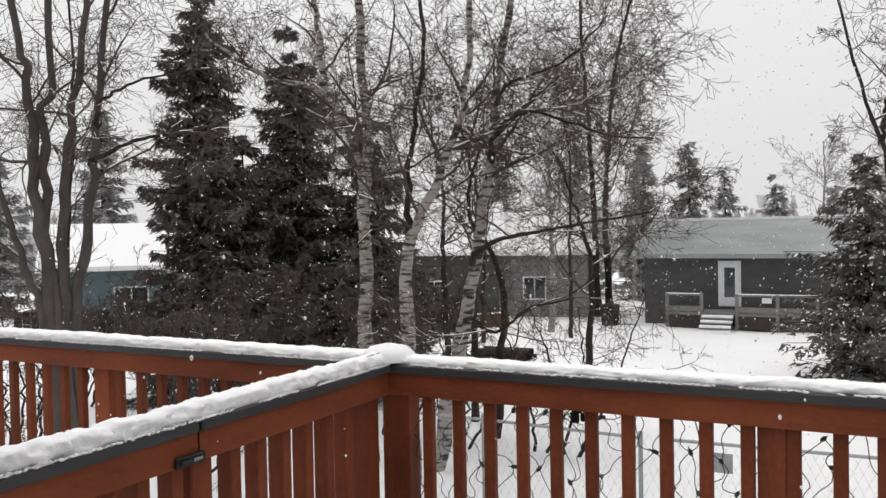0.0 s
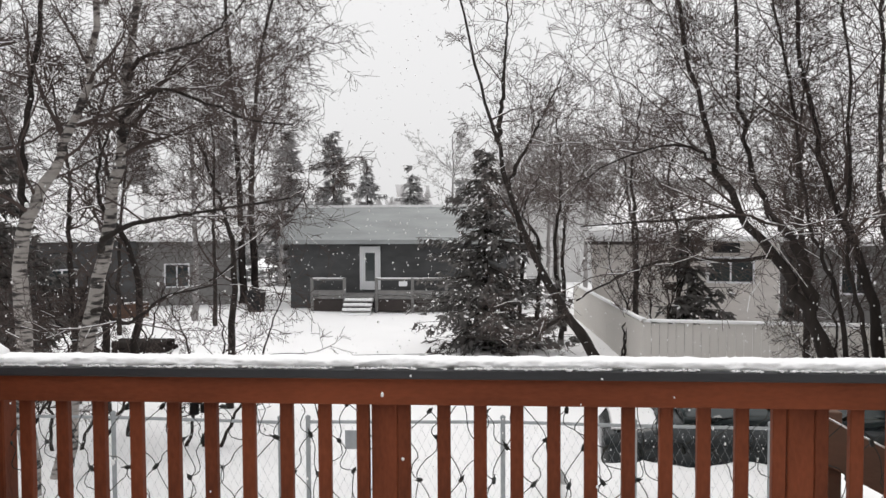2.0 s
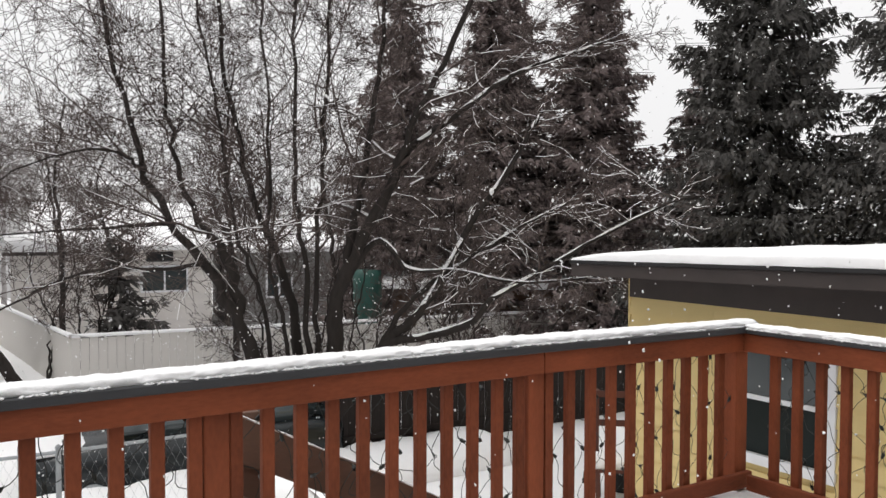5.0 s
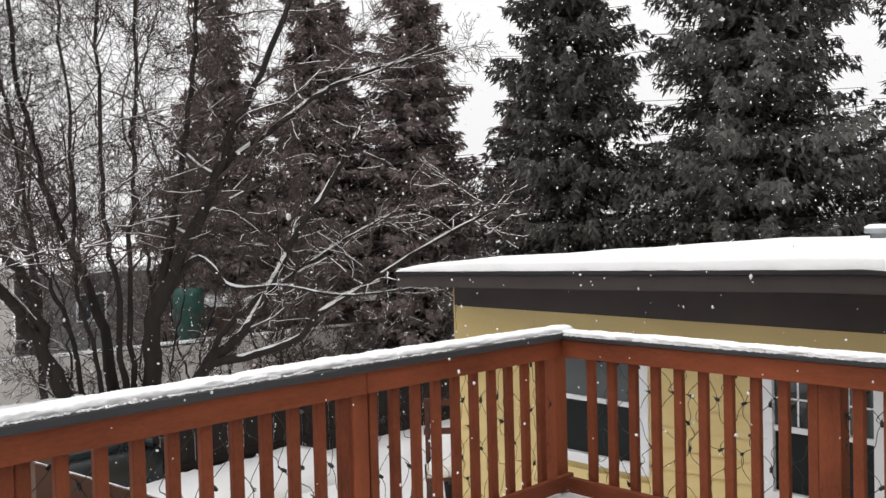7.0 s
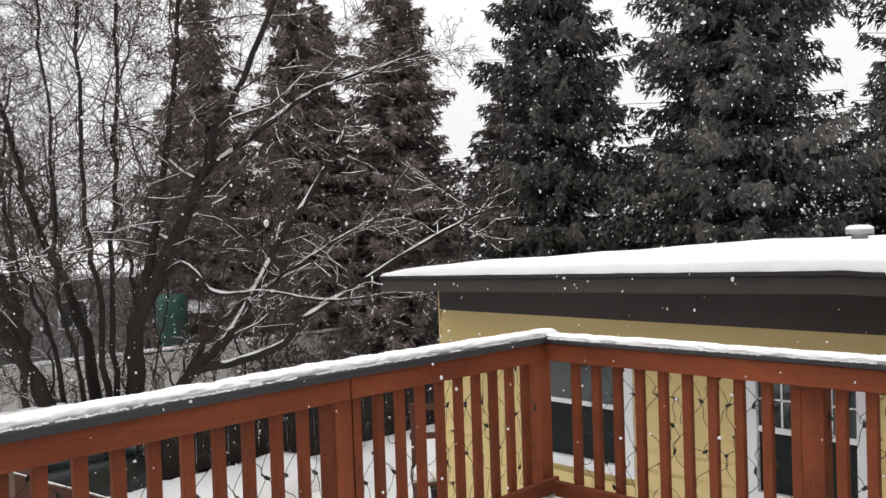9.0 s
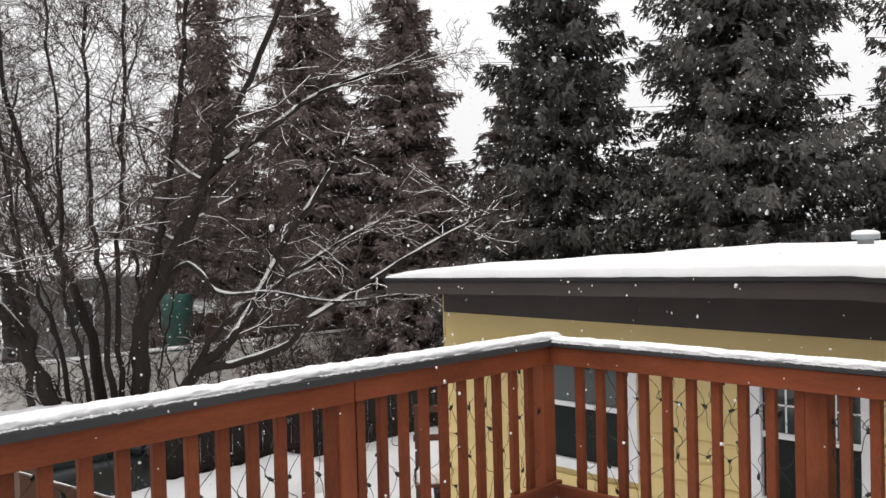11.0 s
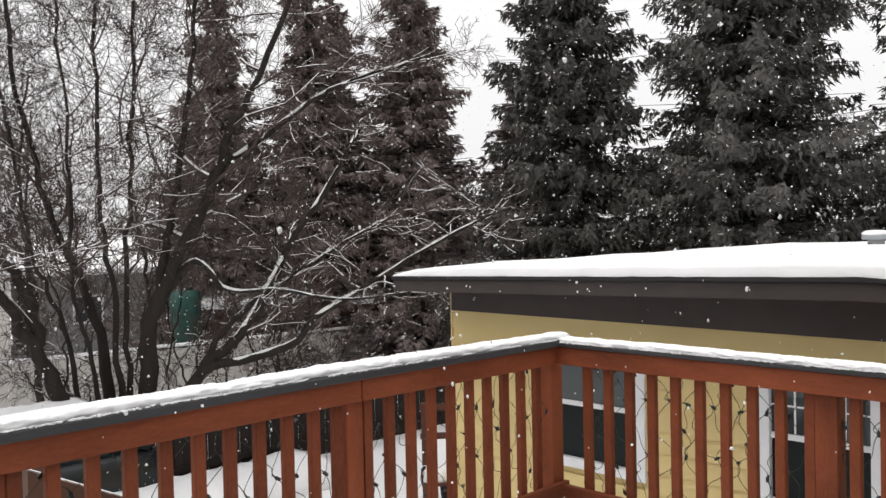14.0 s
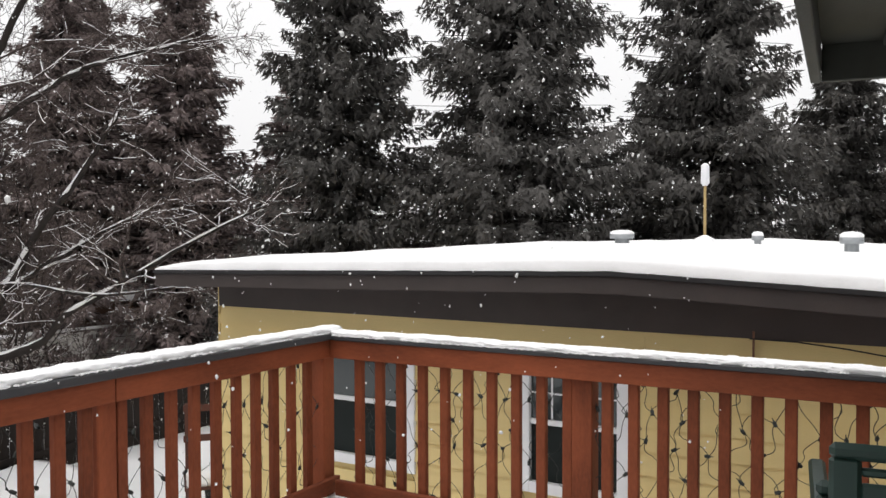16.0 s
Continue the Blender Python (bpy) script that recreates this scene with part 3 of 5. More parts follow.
def roof_sheet(name, x0, x1, lo, hi):
    vs, fs = [], []
    for y, z in EDGE:
        for x in (x0, x1):
            for d in (lo, hi):
                vs.append((x, y, z + d))
    for i in range(2):
        a, b = i * 4, i * 4 + 4
        fs += [(a, a + 1, b + 1, b), (a + 2, b + 2, b + 3, a + 3), (a + 1, a + 3, b + 3, b + 1), (a, b, b + 2, a + 2)]
    fs += [(0, 2, 3, 1), (8, 9, 11, 10)]
    return mesh_np(name, vs, fs)


roof = put("roof", roof_sheet("roof", 6.67, 16.4, -0.16, -0.03), BROWN_TRIM, yh, "dark brown roof edge")
put("fascia", roof_sheet("fascia", 6.63, 6.668, -0.17, -0.04), BROWN_TRIM, roof)
put("drip_edge", roof_sheet("drip_edge", 6.60, 6.69, -0.034, 0.0), DRIP, roof)
rv, rf = [], []
ys = np.linspace(7.36, -3.4, 150)
xs = [6.61, 6.615, 6.64, 6.71, 6.85, 7.1, 7.6, 8.3, 9.2, 10.2, 11.5, 13, 14.5, 16.3]
hs = [0.0, 0.07, 0.105, 0.124, 0.13, 0.134, 0.134, 0.125, 0.125, 0.125, 0.125, 0.125, 0.125, 0.08]
for y in ys:
    ez = np.interp(-y, [-e[0] for e in EDGE], [e[1] for e in EDGE])
    taper = 0.97 * min(1.0, 0.03 + (7.36 - y) / 1.2) ** 0.5
    for x, h in zip(xs, hs):
        b = noise.noise((x * 0.9, y * 1.2, 3)) * 0.03 * min(1, h * 8) + noise.noise((x * 5, y * 6, 5)) * 0.006
        rv.append((x + 0.012 * noise.noise((y * 3, h * 30, 8)), y, ez + 0.003 + h * taper + b * taper))
m = len(xs)
rf = [(j * m + i, j * m + i + 1, (j + 1) * m + i + 1, (j + 1) * m + i) for j in range(149) for i in range(m - 1)]
tagged(put("roof_snow", mesh_np("roof_snow", rv, rf, True), SNOW), "deep smooth snow on the low roof of the yellow house", "snow", "roof snow")


def roof_vent(x, y, z, r, h):
    v = thing("roof_vent", "small galvanised roof vent with a cap of snow", "vent", group="roof vents", at=(x, y, z))
    put("stack", sweep("stack", [(0, 0, -0.3), (0, 0, h * 0.55)], [r * 0.6, r * 0.6], 12), GALV, v)
    put("hood", sweep("hood", [(0, 0, h * 0.5), (0, 0, h * 0.55), (0, 0, h * 0.75), (0, 0, h * 0.85)], [r * 0.95, r, r, r * 0.4], 14), GALV, v)
    put("snow_cap", sweep("snow_cap", [(0, 0, h * 0.76), (0, 0, h * 0.86), (0, 0, h * 0.97), (0, 0, h)], [r * 0.98, r, r * 0.7, 0.01], 14), SNOW, v)
    return v


roof_vent(11.88, 3.97, 1.32, 0.17, 0.24)
roof_vent(11.2, 2.06, 1.33, 0.07, 0.22)
roof_vent(10.3, 0.97, 1.30, 0.12, 0.26)
pole = thing("roof_pole", "pale wooden pole with a snow-capped white top on the roof", "pole", at=(12.16, 2.9, 1.3))
put("shaft", sweep("shaft", [(0, 0, 0), (0, 0, 0.9)], [0.019, 0.019], 8), POLE_WOOD, pole)
put("sleeve", sweep("sleeve", [(0, 0, 0.86), (0, 0, 0.9), (0, 0, 1.14), (0, 0, 1.17)], [0.03, 0.06, 0.055, 0.02], 10), WHITE, pole)
put("base", sweep("base", [(0, 0, 0), (0, 0, 0.14), (0, 0, 0.19)], [0.14, 0.13, 0.03], 10), SNOW, pole)


# ---------------------------------------------------------------- far houses
def gable_house(name, label, at, turn, w, d, wall_h, rise, wall_mat, roof_mat, over=0.4, windows=(), door=None, gable_front=False):
    """A house with its front on y = 0; ridge along x, or along y when gable_front."""
    h = thing(name, label, "house", at=at, turn=turn)
    if gable_front:
        prof = [(0, 0), (w, 0), (w, wall_h), (w / 2, wall_h + rise), (0, wall_h)]
        vs = [(x, y, z) for y in (0, d) for x, z in prof]
        fs4 = [(0, 1, 6, 5), (1, 2, 7, 6), (4, 0, 5, 9)]
        me = bpy.data.meshes.new("wall")
        me.from_pydata(vs, [], fs4 + [(4, 3, 2, 1, 0), (5, 6, 7, 8, 9), (2, 3, 8, 7), (3, 4, 9, 8)])
        put("wall", me, wall_mat, h)
        for s in (0, 1):
            x0, x1 = (-over, w / 2) if s == 0 else (w + over, w / 2)
            z0, z1 = wall_h - over * rise / (w / 2), wall_h + rise
            vs = [(x, y, z + t) for t in (0.02, 0.22) for y in (-over, d + over) for x, z in ((x0, z0), (x1, z1))]
            put("roof", mesh_np("roof", vs, [(0, 1, 3, 2), (4, 6, 7, 5), (0, 4, 5, 1), (2, 3, 7, 6), (0, 2, 6, 4), (1, 5, 7, 3)]), roof_mat, h)
    else:
        prof = [(0, 0), (d, 0), (d, wall_h), (d / 2, wall_h + rise), (0, wall_h)]
        vs = [(x, y, z) for x in (0, w) for y, z in prof]
        me = bpy.data.meshes.new("wall")
        me.from_pydata(vs, [], [(0, 5, 6, 1), (1, 6, 7, 2), (4, 9, 5, 0), (0, 1, 2, 3, 4), (9, 8, 7, 6, 5), (2, 7, 8, 3), (3, 8, 9, 4)])
        put("wall", me, wall_mat, h)
        for s in (0, 1):
            y0, y1 = (-over, d / 2) if s == 0 else (d + over, d / 2)
            z0, z1 = wall_h - over * rise / (d / 2), wall_h + rise
            vs = [(x, y, z + t) for t in (0.02, 0.20) for x in (-over, w + over) for y, z in ((y0, z0), (y1, z1))]
            put("roof", mesh_np("roof", vs, [(0, 2, 3, 1), (4, 5, 7, 6), (0, 1, 5, 4), (2, 6, 7, 3), (0, 4, 6, 2), (1, 3, 7, 5)]), roof_mat, h)
    for x, z, ww, hh in windows:
        wd = put("window", boxes_mesh("window", [(x, -0.05, z, x + ww, -0.003, z + 0.07), (x, -0.05, z + hh - 0.07, x + ww, -0.003, z + hh), (x, -0.05, z + 0.07, x + 0.07, -0.003, z + hh - 0.07), (x + ww - 0.07, -0.05, z + 0.07, x + ww, -0.003, z + hh - 0.07), (x + ww / 2 - 0.03, -0.05, z + 0.07, x + ww / 2 + 0.03, -0.003, z + hh - 0.07)], 0), WHITE, h)
        put("pane", boxes_mesh("pane", [(x + 0.07, -0.025, z + 0.07, x + ww - 0.07, -0.01, z + hh - 0.07)], 0), GLASS, wd)
    return h


# dark fence and hedge line at the back of the far yard
bf = thing("back_fence", "dark weathered fence at the back of the far yard", "fence")
for i in range(60):
    a, b = Vector((-27.0, 19.0, 0)), Vector((-14.6, 30.0, 0))
    p = a.lerp(b, i / 60)
    o = put("board", boxes_mesh("board", [(0, -0.012, 0, 0.26, 0.012, 1.5)], 0.004) if i == 0 else bpy.data.meshes["board"], DARK_BOARD, bf, at=(p.x, p.y, -2.55 + 0.02 * (i % 3)))
    o.rotation_euler = (0, 0, math.atan2(11.0, 12.4))

# grey cabin with a porch
gh = gable_house("grey_cabin", "low dark grey cabin with snow-dusted shingles and a porch", (-9.1, 36.0, -2.72), 0, 9.4, 7.0, 3.12, 1.3, GREY_SIDING, GREY_ROOF, 0.45)
gd = put("door", boxes_mesh("door", [(3.06, -0.07, 0.98, 3.18, -0.004, 2.86), (3.84, -0.07, 0.98, 3.96, -0.004, 2.86), (3.18, -0.07, 2.74, 3.84, -0.004, 2.86), (3.18, -0.05, 0.98, 3.84, -0.004, 1.35), (3.18, -0.05, 1.35, 3.30, -0.004, 2.74), (3.72, -0.05, 1.35, 3.84, -0.004, 2.74), (3.30, -0.05, 2.58, 3.72, -0.004, 2.74)], 0.01), WHITE, gh, "white door with a tall pane")
put("pane", boxes_mesh("pane", [(3.30, -0.03, 1.35, 3.72, -0.01, 2.58)], 0), GLASS, gd)
box("ridge_snow", (-0.4, 3.3, 4.54, 9.8, 3.7, 4.66), SNOW, gh)
porch = thing("porch", "weathered grey wooden porch with railings and snow", "porch", at=(-9.15, 36.0, -2.6))
box("floor", (1.3, -1.6, 0.62, 7.0, -0.08, 0.74), GREY_WOOD, porch)
for a, b in ((1.3, 2.72), (4.0, 7.0)):
    box("handrail", (a, -1.62, 1.40, b, -1.54, 1.47), GREY_WOOD, porch)
    box("lower_rail", (a, -1.62, 0.78, b, -1.57, 0.98), GREY_WOOD, porch)
    tagged(put("porch_snow", drape("porch_snow", b - a, 0.5, 0.10, int(a * 10), lumps=0.05), SNOW, at=(-9.15 + a, 34.75, -2.6 + 0.746)), "lumpy snow along the porch floor", "snow", "porch snow")
    put("handrail_snow", drape("handrail_snow", b - a, 0.09, 0.035, 120 + int(a * 10), nx=30), SNOW, porch, at=(a, -1.58, 1.473))
    box("skirt", (a, -1.55, 0.1, b, -1.50, 0.6), BROWN_TRIM, porch)
for x in (1.3, 2.66, 4.0, 5.5, 6.9):
    box("post", (x, -1.64, 0.0, x + 0.12, -1.52, 1.5), GREY_WOOD, porch)
steps = thing("porch_steps", "snow-covered wooden steps up to the porch", "steps", at=(-9.15, 36.0, -2.6))
for k in range(4):
    box("step", (2.78, -1.66 - 0.28 * (k + 1), 0.52 - 0.17 * k, 3.96, -1.66 - 0.28 * k, 0.57 - 0.17 * k), GREY_WOOD, steps)
    put("step_snow", drape("step_snow", 1.18, 0.26, 0.09, 50 + k), SNOW, steps, at=(2.78, -1.80 - 0.28 * k, 0.577 - 0.17 * k))
box("porch_box", (5.0, -1.66, 1.16, 5.35, -1.642, 1.36), WHITE, porch)

gable_house("teal_house", "grey-teal house with a snowy roof seen past birches", (-27.9, 21.2, -2.45), 49, 4.2, 8, 2.9, 1.5, TEAL, SNOW, 0.5, [(2.2, 0.9, 1.3, 1.2)])
gable_house("brown_house", "dark brown house with a snowy roof slope behind the birches", (-20.6, 33.6, -2.65), 26, 5.2, 6.5, 3.3, 2.1, GREY_SIDING, SNOW, 0.4, [(1.6, 0.8, 1.2, 1.1)])
gable_house("grey_house", "grey house with a snowy roof behind the birches", (-16.2, 36.4, -2.65), 16, 4.2, 6, 3.2, 1.7, GREY_WOOD, SNOW, 0.4, [(1.2, 0.9, 1.1, 1.1)])
tan = gable_house("tan_house", "tan house coloured paler for haze, with a snow-covered roof and dark windows", (4.2, 31.0, -2.55), -12, 5.6, 8, 3.25, 1.35, TAN, SNOW, 0.5, [(3.2, 1.6, 1.6, 0.95)])
box("transom", (3.4, -0.04, 2.68, 4.3, -0.004, 3.02), DARK_ROOM, tan, "dark strip window under the eave")
box("lower_roof", (-0.9, -1.5, 3.0, 1.9, -0.02, 3.12), BROWN_TRIM, tan)
put("lower_roof_snow", drape("lower_roof_snow", 2.9, 1.6, 0.5, 91, nx=24, lumps=0.05), SNOW, tan, "deep snow on the lower roof", at=(-0.95, -0.78, 3.125))
box("front_room", (-0.7, -1.25, 0.05, 1.75, -0.02, 2.998), TAN, tan)
gable_house("dark_cottage", "dark grey-brown cottage with a snowy roof behind the fence", (10.5, 30.0, -2.5), -12, 7.0, 7, 3.0, 1.0, GREY_WOOD, SNOW, 0.4, [(1.2, 1.2, 1.0, 1.0)])
gable_house("brown_shed", "low dark brown shed with snow on its roof behind the fence", (12.2, 21.2, -2.4), -35, 11.0, 5, 2.1, 0.6, OLD_WOOD, SNOW, 0.3)
far_b = thing("far_building", "multi-storey building coloured pale grey to imitate snowfall haze", "building", at=(1.6, 52.2, -2.9), turn=-5)
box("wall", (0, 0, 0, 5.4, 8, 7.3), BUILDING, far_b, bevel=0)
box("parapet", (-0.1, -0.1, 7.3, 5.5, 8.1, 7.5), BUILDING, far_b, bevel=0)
far_c = thing("far_building", "low building beyond the yards, coloured pale grey for haze", "building", at=(8.2, 56.0, -2.9), turn=-8)
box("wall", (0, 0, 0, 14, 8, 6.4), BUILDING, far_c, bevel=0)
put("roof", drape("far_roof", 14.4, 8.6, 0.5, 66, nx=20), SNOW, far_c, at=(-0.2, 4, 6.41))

# ---------------------------------------------------------------- fences
FX0, FY0, FX1, FY1 = 3.47, 20.4, 19.0, 18.1
pf = thing("board_fence", "pale vertical board fence with snow on top", "fence")


def fence_boards(a, b, h, parent, wid=0.19):
    a, b = Vector(a), Vector(b)
    n = int((b - a).length / wid)
    ang = math.atan2(b.y - a.y, b.x - a.x)
    me = boxes_mesh("board", [(0, -0.012, 0, wid - 0.004, 0.012, h)], 0.004)
    for i in range(n):
        p = a.lerp(b, i / n)
        o = put("board", me, PALE_FENCE, parent, at=(p.x, p.y, gz(p.x, p.y) - 0.05 + 0.015 * (i % 3)))
        o.rotation_euler = (0, 0, ang)
    return ang


for a, b in (((FX0, FY0), (FX1, FY1)), ((FX0 + 0.02, FY0 + 0.03), (2.9, 33.0))):
    ang = fence_boards((*a, 0), (*b, 0), 1.30, pf)
    ln = math.hypot(b[0] - a[0], b[1] - a[1])
    o = put("fence_snow", drape("fence_snow", ln, 0.12, 0.07, int(ln), nx=160), SNOW, at=(a[0], a[1], gz(*a) + 1.30))
    o.rotation_euler = (0, math.atan2(gz(*a) - gz(*b), ln), ang)
    tagged(o, "snow lying on top of the board fence", "snow", "fence snow")

df = thing("dark_fence", "dark brown low board fence along the yard", "fence")
me = boxes_mesh("board", [(0, -0.012, 0, 0.138, 0.012, 1.45)], 0.004)
for i in range(58):
    o = put("board", me, DARK_BOARD, df, at=(4.95 + 0.143 * i, 12.22 + 0.012 * (i % 2), gz(5 + 0.143 * i, 12.2) - 0.04 - 0.012 * ((i * 7) % 3)))
for h in (0.3, 1.2):
    box("stringer", (4.9, 12.16, -2.24 + h, 13.25, 12.2, -2.15 + h), DARK_BOARD, df)
tagged(put("fence_snow", drape("dark_fence_snow", 8.3, 0.07, 0.04, 77, nx=90), SNOW, at=(4.95, 12.225, -0.825)), "thin snow on top of the dark fence", "snow", "fence snow")

bench = thing("garden_bench", "red-brown wooden garden bench heaped with snow", "bench", at=(8.3, 8.75, -2.17), turn=-42)
for x in (0, 0.62, 1.25):
    put("post", boxes_mesh("post", [(x, 0, 0, x + 0.07, 0.07, 1.45)], 0.006), RED_WOOD, bench)
for z in (0.45, 0.95, 1.35):
    put("slat", boxes_mesh("slat", [(-0.02, -0.02, z, 1.34, -0.002, z + 0.09)], 0.004), RED_WOOD, bench)
put("seat", boxes_mesh("seat", [(-0.02, -0.45, 0.42, 1.34, -0.03, 0.46)], 0.004), RED_WOOD, bench)
for x in (0.02, 1.25):
    put("leg", boxes_mesh("leg", [(x, -0.44, 0, x + 0.06, -0.38, 0.42)], 0.004), RED_WOOD, bench)
put("bench_snow", drape("bench_snow", 1.3, 0.36, 0.16, 78, nx=30, lumps=0.04), SNOW, bench, "heap of snow on the seat", at=(0, -0.24, 0.465))
bucket = thing("bucket", "black plastic bucket with snow beside the yellow house", "bucket", at=(8.72, 8.62, -2.19))
put("body", sweep("body", [(0, 0, 0), (0, 0, 0.02), (0, 0, 0.36), (0, 0, 0.38), (0, 0, 0.37), (0, 0, 0.30)], [0.02, 0.13, 0.165, 0.175, 0.158, 0.15], 16), RUBBER, bucket)
put("snow_fill", sweep("snow_fill", [(0, 0, 0.30), (0, 0, 0.36), (0, 0, 0.41), (0, 0, 0.43)], [0.148, 0.152, 0.1, 0.01], 14), SNOW, bucket, "heap of snow in the bucket")
put("handle", sweep("handle", [(0.17 * math.cos(a), -0.03 - 0.1 * math.sin(a), 0.35 - 0.1 * math.sin(a)) for a in np.linspace(0, math.pi, 11)], [0.005] * 11, 6), GALV, bucket)

cl = thing("chain_link_fence", "galvanised chain-link fence crossing the snowy yard", "fence")
CY = 10.45
posts = [-9.5, -7.2, -4.9, -2.72, -2.36, 0.1, 1.72, 3.35]
for x in posts:
    z = gz(x, CY)
    put("post", mesh_np("post", *tubes([(x, CY, z - 0.1)], [(x, CY, z + 1.24)], [0.03], [0.03], 8)), GALV, cl)
    put("post_cap", sweep("post_cap", [(x, CY, z + 1.235), (x, CY, z + 1.26), (x, CY, z + 1.28)], [0.034, 0.034, 0.008], 8), GALV, cl)
for a, b in zip(posts, posts[1:]):
    if (a, b) == (-2.72, -2.36):
        continue
    put("top_rail", mesh_np("top_rail", *tubes([(a, CY, gz(a, CY) + 1.19)], [(b, CY, gz(b, CY) + 1.19)], [0.021], [0.021], 8)), GALV, cl)
wp0, wp1 = [], []
for k in np.arange(-9.5, 3.35, 0.11):
    for s in (1, -1):
        for j in range(11):
            za = -2.2 + 0.02 + j * 0.11
            wp0.append((k + 0.055 * s * (j % 2), CY + 0.03, za))
            wp1.append((k + 0.055 * s * ((j + 1) % 2), CY + 0.03, za + 0.11))
put("wire_mesh", mesh_np("wire_mesh", *tubes(wp0, wp1, np.full(len(wp0), 0.0012), np.full(len(wp0), 0.0012), 3)), GALV, cl)
sg = thing("fence_plate", "small blank grey plate hung on the chain-link fence", "plate")
box("plate", (-1.88, CY - 0.05, gz(-1.9, CY) + 0.86, -1.60, CY - 0.04, gz(-1.9, CY) + 1.10), GALV, sg)

# ---------------------------------------------------------------- parked car
car = thing("car", "dark parked car half buried in snow", "car", at=(1.55, 12.25, -2.45), turn=-4)


def loft(name, sections):
    vs = [p for s in sections for p in s]
    n = len(sections[0])
    fs = [(i * n + j, i * n + (j + 1) % n, (i + 1) * n + (j + 1) % n, (i + 1) * n + j) for i in range(len(sections) - 1) for j in range(n)]
    me = bpy.data.meshes.new(name)
    me.from_pydata(vs, [], fs + [tuple(range(n))[::-1], tuple(range((len(sections) - 1) * n, len(sections) * n))])
    for p in me.polygons:
        p.use_smooth = True
    return me


def car_section(x, zlo, zmid, ztop, y0, y1, inset):
    return [(x, y0 + 0.05, zlo), (x, y0, zlo + 0.15), (x, y0, zmid - 0.05), (x, y0 + 0.05, zmid), (x, y0 + inset, ztop), (x, y1 - inset, ztop), (x, y1 - 0.05, zmid), (x, y1, zmid - 0.05), (x, y1, zlo + 0.15), (x, y1 - 0.05, zlo)]


put("body", loft("body", [car_section(0.0, 0.4, 0.72, 0.75, 0.18, 1.62, 0.1), car_section(0.12, 0.25, 0.82, 0.86, 0.05, 1.75, 0.1), car_section(1.05, 0.22, 0.95, 1.0, 0, 1.8, 0.1), car_section(1.25, 0.22, 0.97, 1.02, 0, 1.8, 0.12),
                          car_section(3.9, 0.22, 1.0, 1.04, 0, 1.8, 0.12), car_section(4.45, 0.28, 0.95, 1.0, 0.06, 1.74, 0.12), car_section(4.55, 0.4, 0.85, 0.88, 0.15, 1.65, 0.12)]), PAINT, car)
put("cabin", loft("cabin", [car_section(1.15, 0.98, 1.0, 1.05, 0.08, 1.72, 0.1), car_section(1.85, 0.98, 1.25, 1.56, 0.08, 1.72, 0.22), car_section(3.7, 0.98, 1.25, 1.60, 0.08, 1.72, 0.22), car_section(4.35, 0.98, 1.05, 1.10, 0.1, 1.7, 0.15)]), GLASS, car)
for x in (0.85, 3.65):
    for y in (0.0, 1.62):
        wv = sweep("tyre", [(x, y, 0.3), (x, y + 0.03, 0.3), (x, y + 0.17, 0.3), (x, y + 0.2, 0.3)], [0.22, 0.32, 0.32, 0.22], 18)
        wh = put("tyre", wv, RUBBER, car)
        put("rim", sweep("rim", [(x, y - 0.005, 0.3), (x, y + 0.0, 0.3), (x, y + 0.02, 0.3)], [0.02, 0.2, 0.2], 14), GALV, wh)
for y in (0.15, 1.3):
    put("headlight", boxes_mesh("headlight", [(0.02, y, 0.62, 0.12, y + 0.35, 0.75)], 0.03), GLASS, car)
put("roof_snow_layer", drape("car_snow", 1.9, 1.35, 0.12, 71, nx=30, lumps=0.03), SNOW, car, "snow on the roof", at=(1.85, 0.9, 1.585))
put("hood_snow", drape("hood_snow", 1.0, 1.5, 0.07, 72, nx=24, lumps=0.03), SNOW, car, "snow on the hood", at=(0.12, 0.9, 0.9))
bank = put("snow_bank", drape("snow_bank", 7.5, 1.6, 0.42, 73, nx=60, lumps=0.06), SNOW, at=(0.8, 11.35, -2.28))
tagged(bank, "low snow bank in front of the parked car", "snow")

# green covered thing and small yard things
tarp = thing("covered_stack", "green tarp draped over a stack behind the fence", "tarp", at=(10.95, 20.3, -2.4))
put("cover", loft("cover", [[(x, y, z) for x, y, z in ((-0.36 * s, -0.3, h), (-0.36 * s, 0.3, h), (0.2 * s, 0.34, h), (0.22 * s, -0.32, h), (-0.05, -0.35, h))] for h, s in ((0, 1.05), (0.8, 1.0), (1.6, 0.95), (2.45, 0.92), (2.66, 0.8))]), TARP, tarp)
trash = thing("trash_bin", "dark bin standing by the cabin corner", "bin", at=(-10.2, 34.5, -2.66))
put("bin_body", sweep("bin_body", [(0, 0, 0), (0, 0, 0.05), (0, 0, 0.9), (0, 0, 0.95)], [0.3, 0.34, 0.42, 0.42], 12), RUBBER, trash)
put("bin_lid", sweep("bin_lid", [(0, 0, 0.951), (0, 0, 1.0), (0, 0, 1.08)], [0.44, 0.44, 0.05], 12), RUBBER, trash)
logs = thing("log_pile", "low pile of dark logs in the snow", "log pile", at=(-10.4, 23.8, -2.5))
for k in range(7):
    put("log", sweep("log", [(-0.75 + 0.13 * (k % 2), 0.24 * (k % 4) - 0.3, 0.12 + 0.21 * (k // 4)), (0.85, 0.24 * (k % 4) - 0.3 + 0.05, 0.13 + 0.21 * (k // 4))], [0.12, 0.11], 9), BARK, logs)
bed = thing("garden_border", "dark timber border half covered with snow", "border", at=(-16.7, 29.8, -2.5), turn=46)
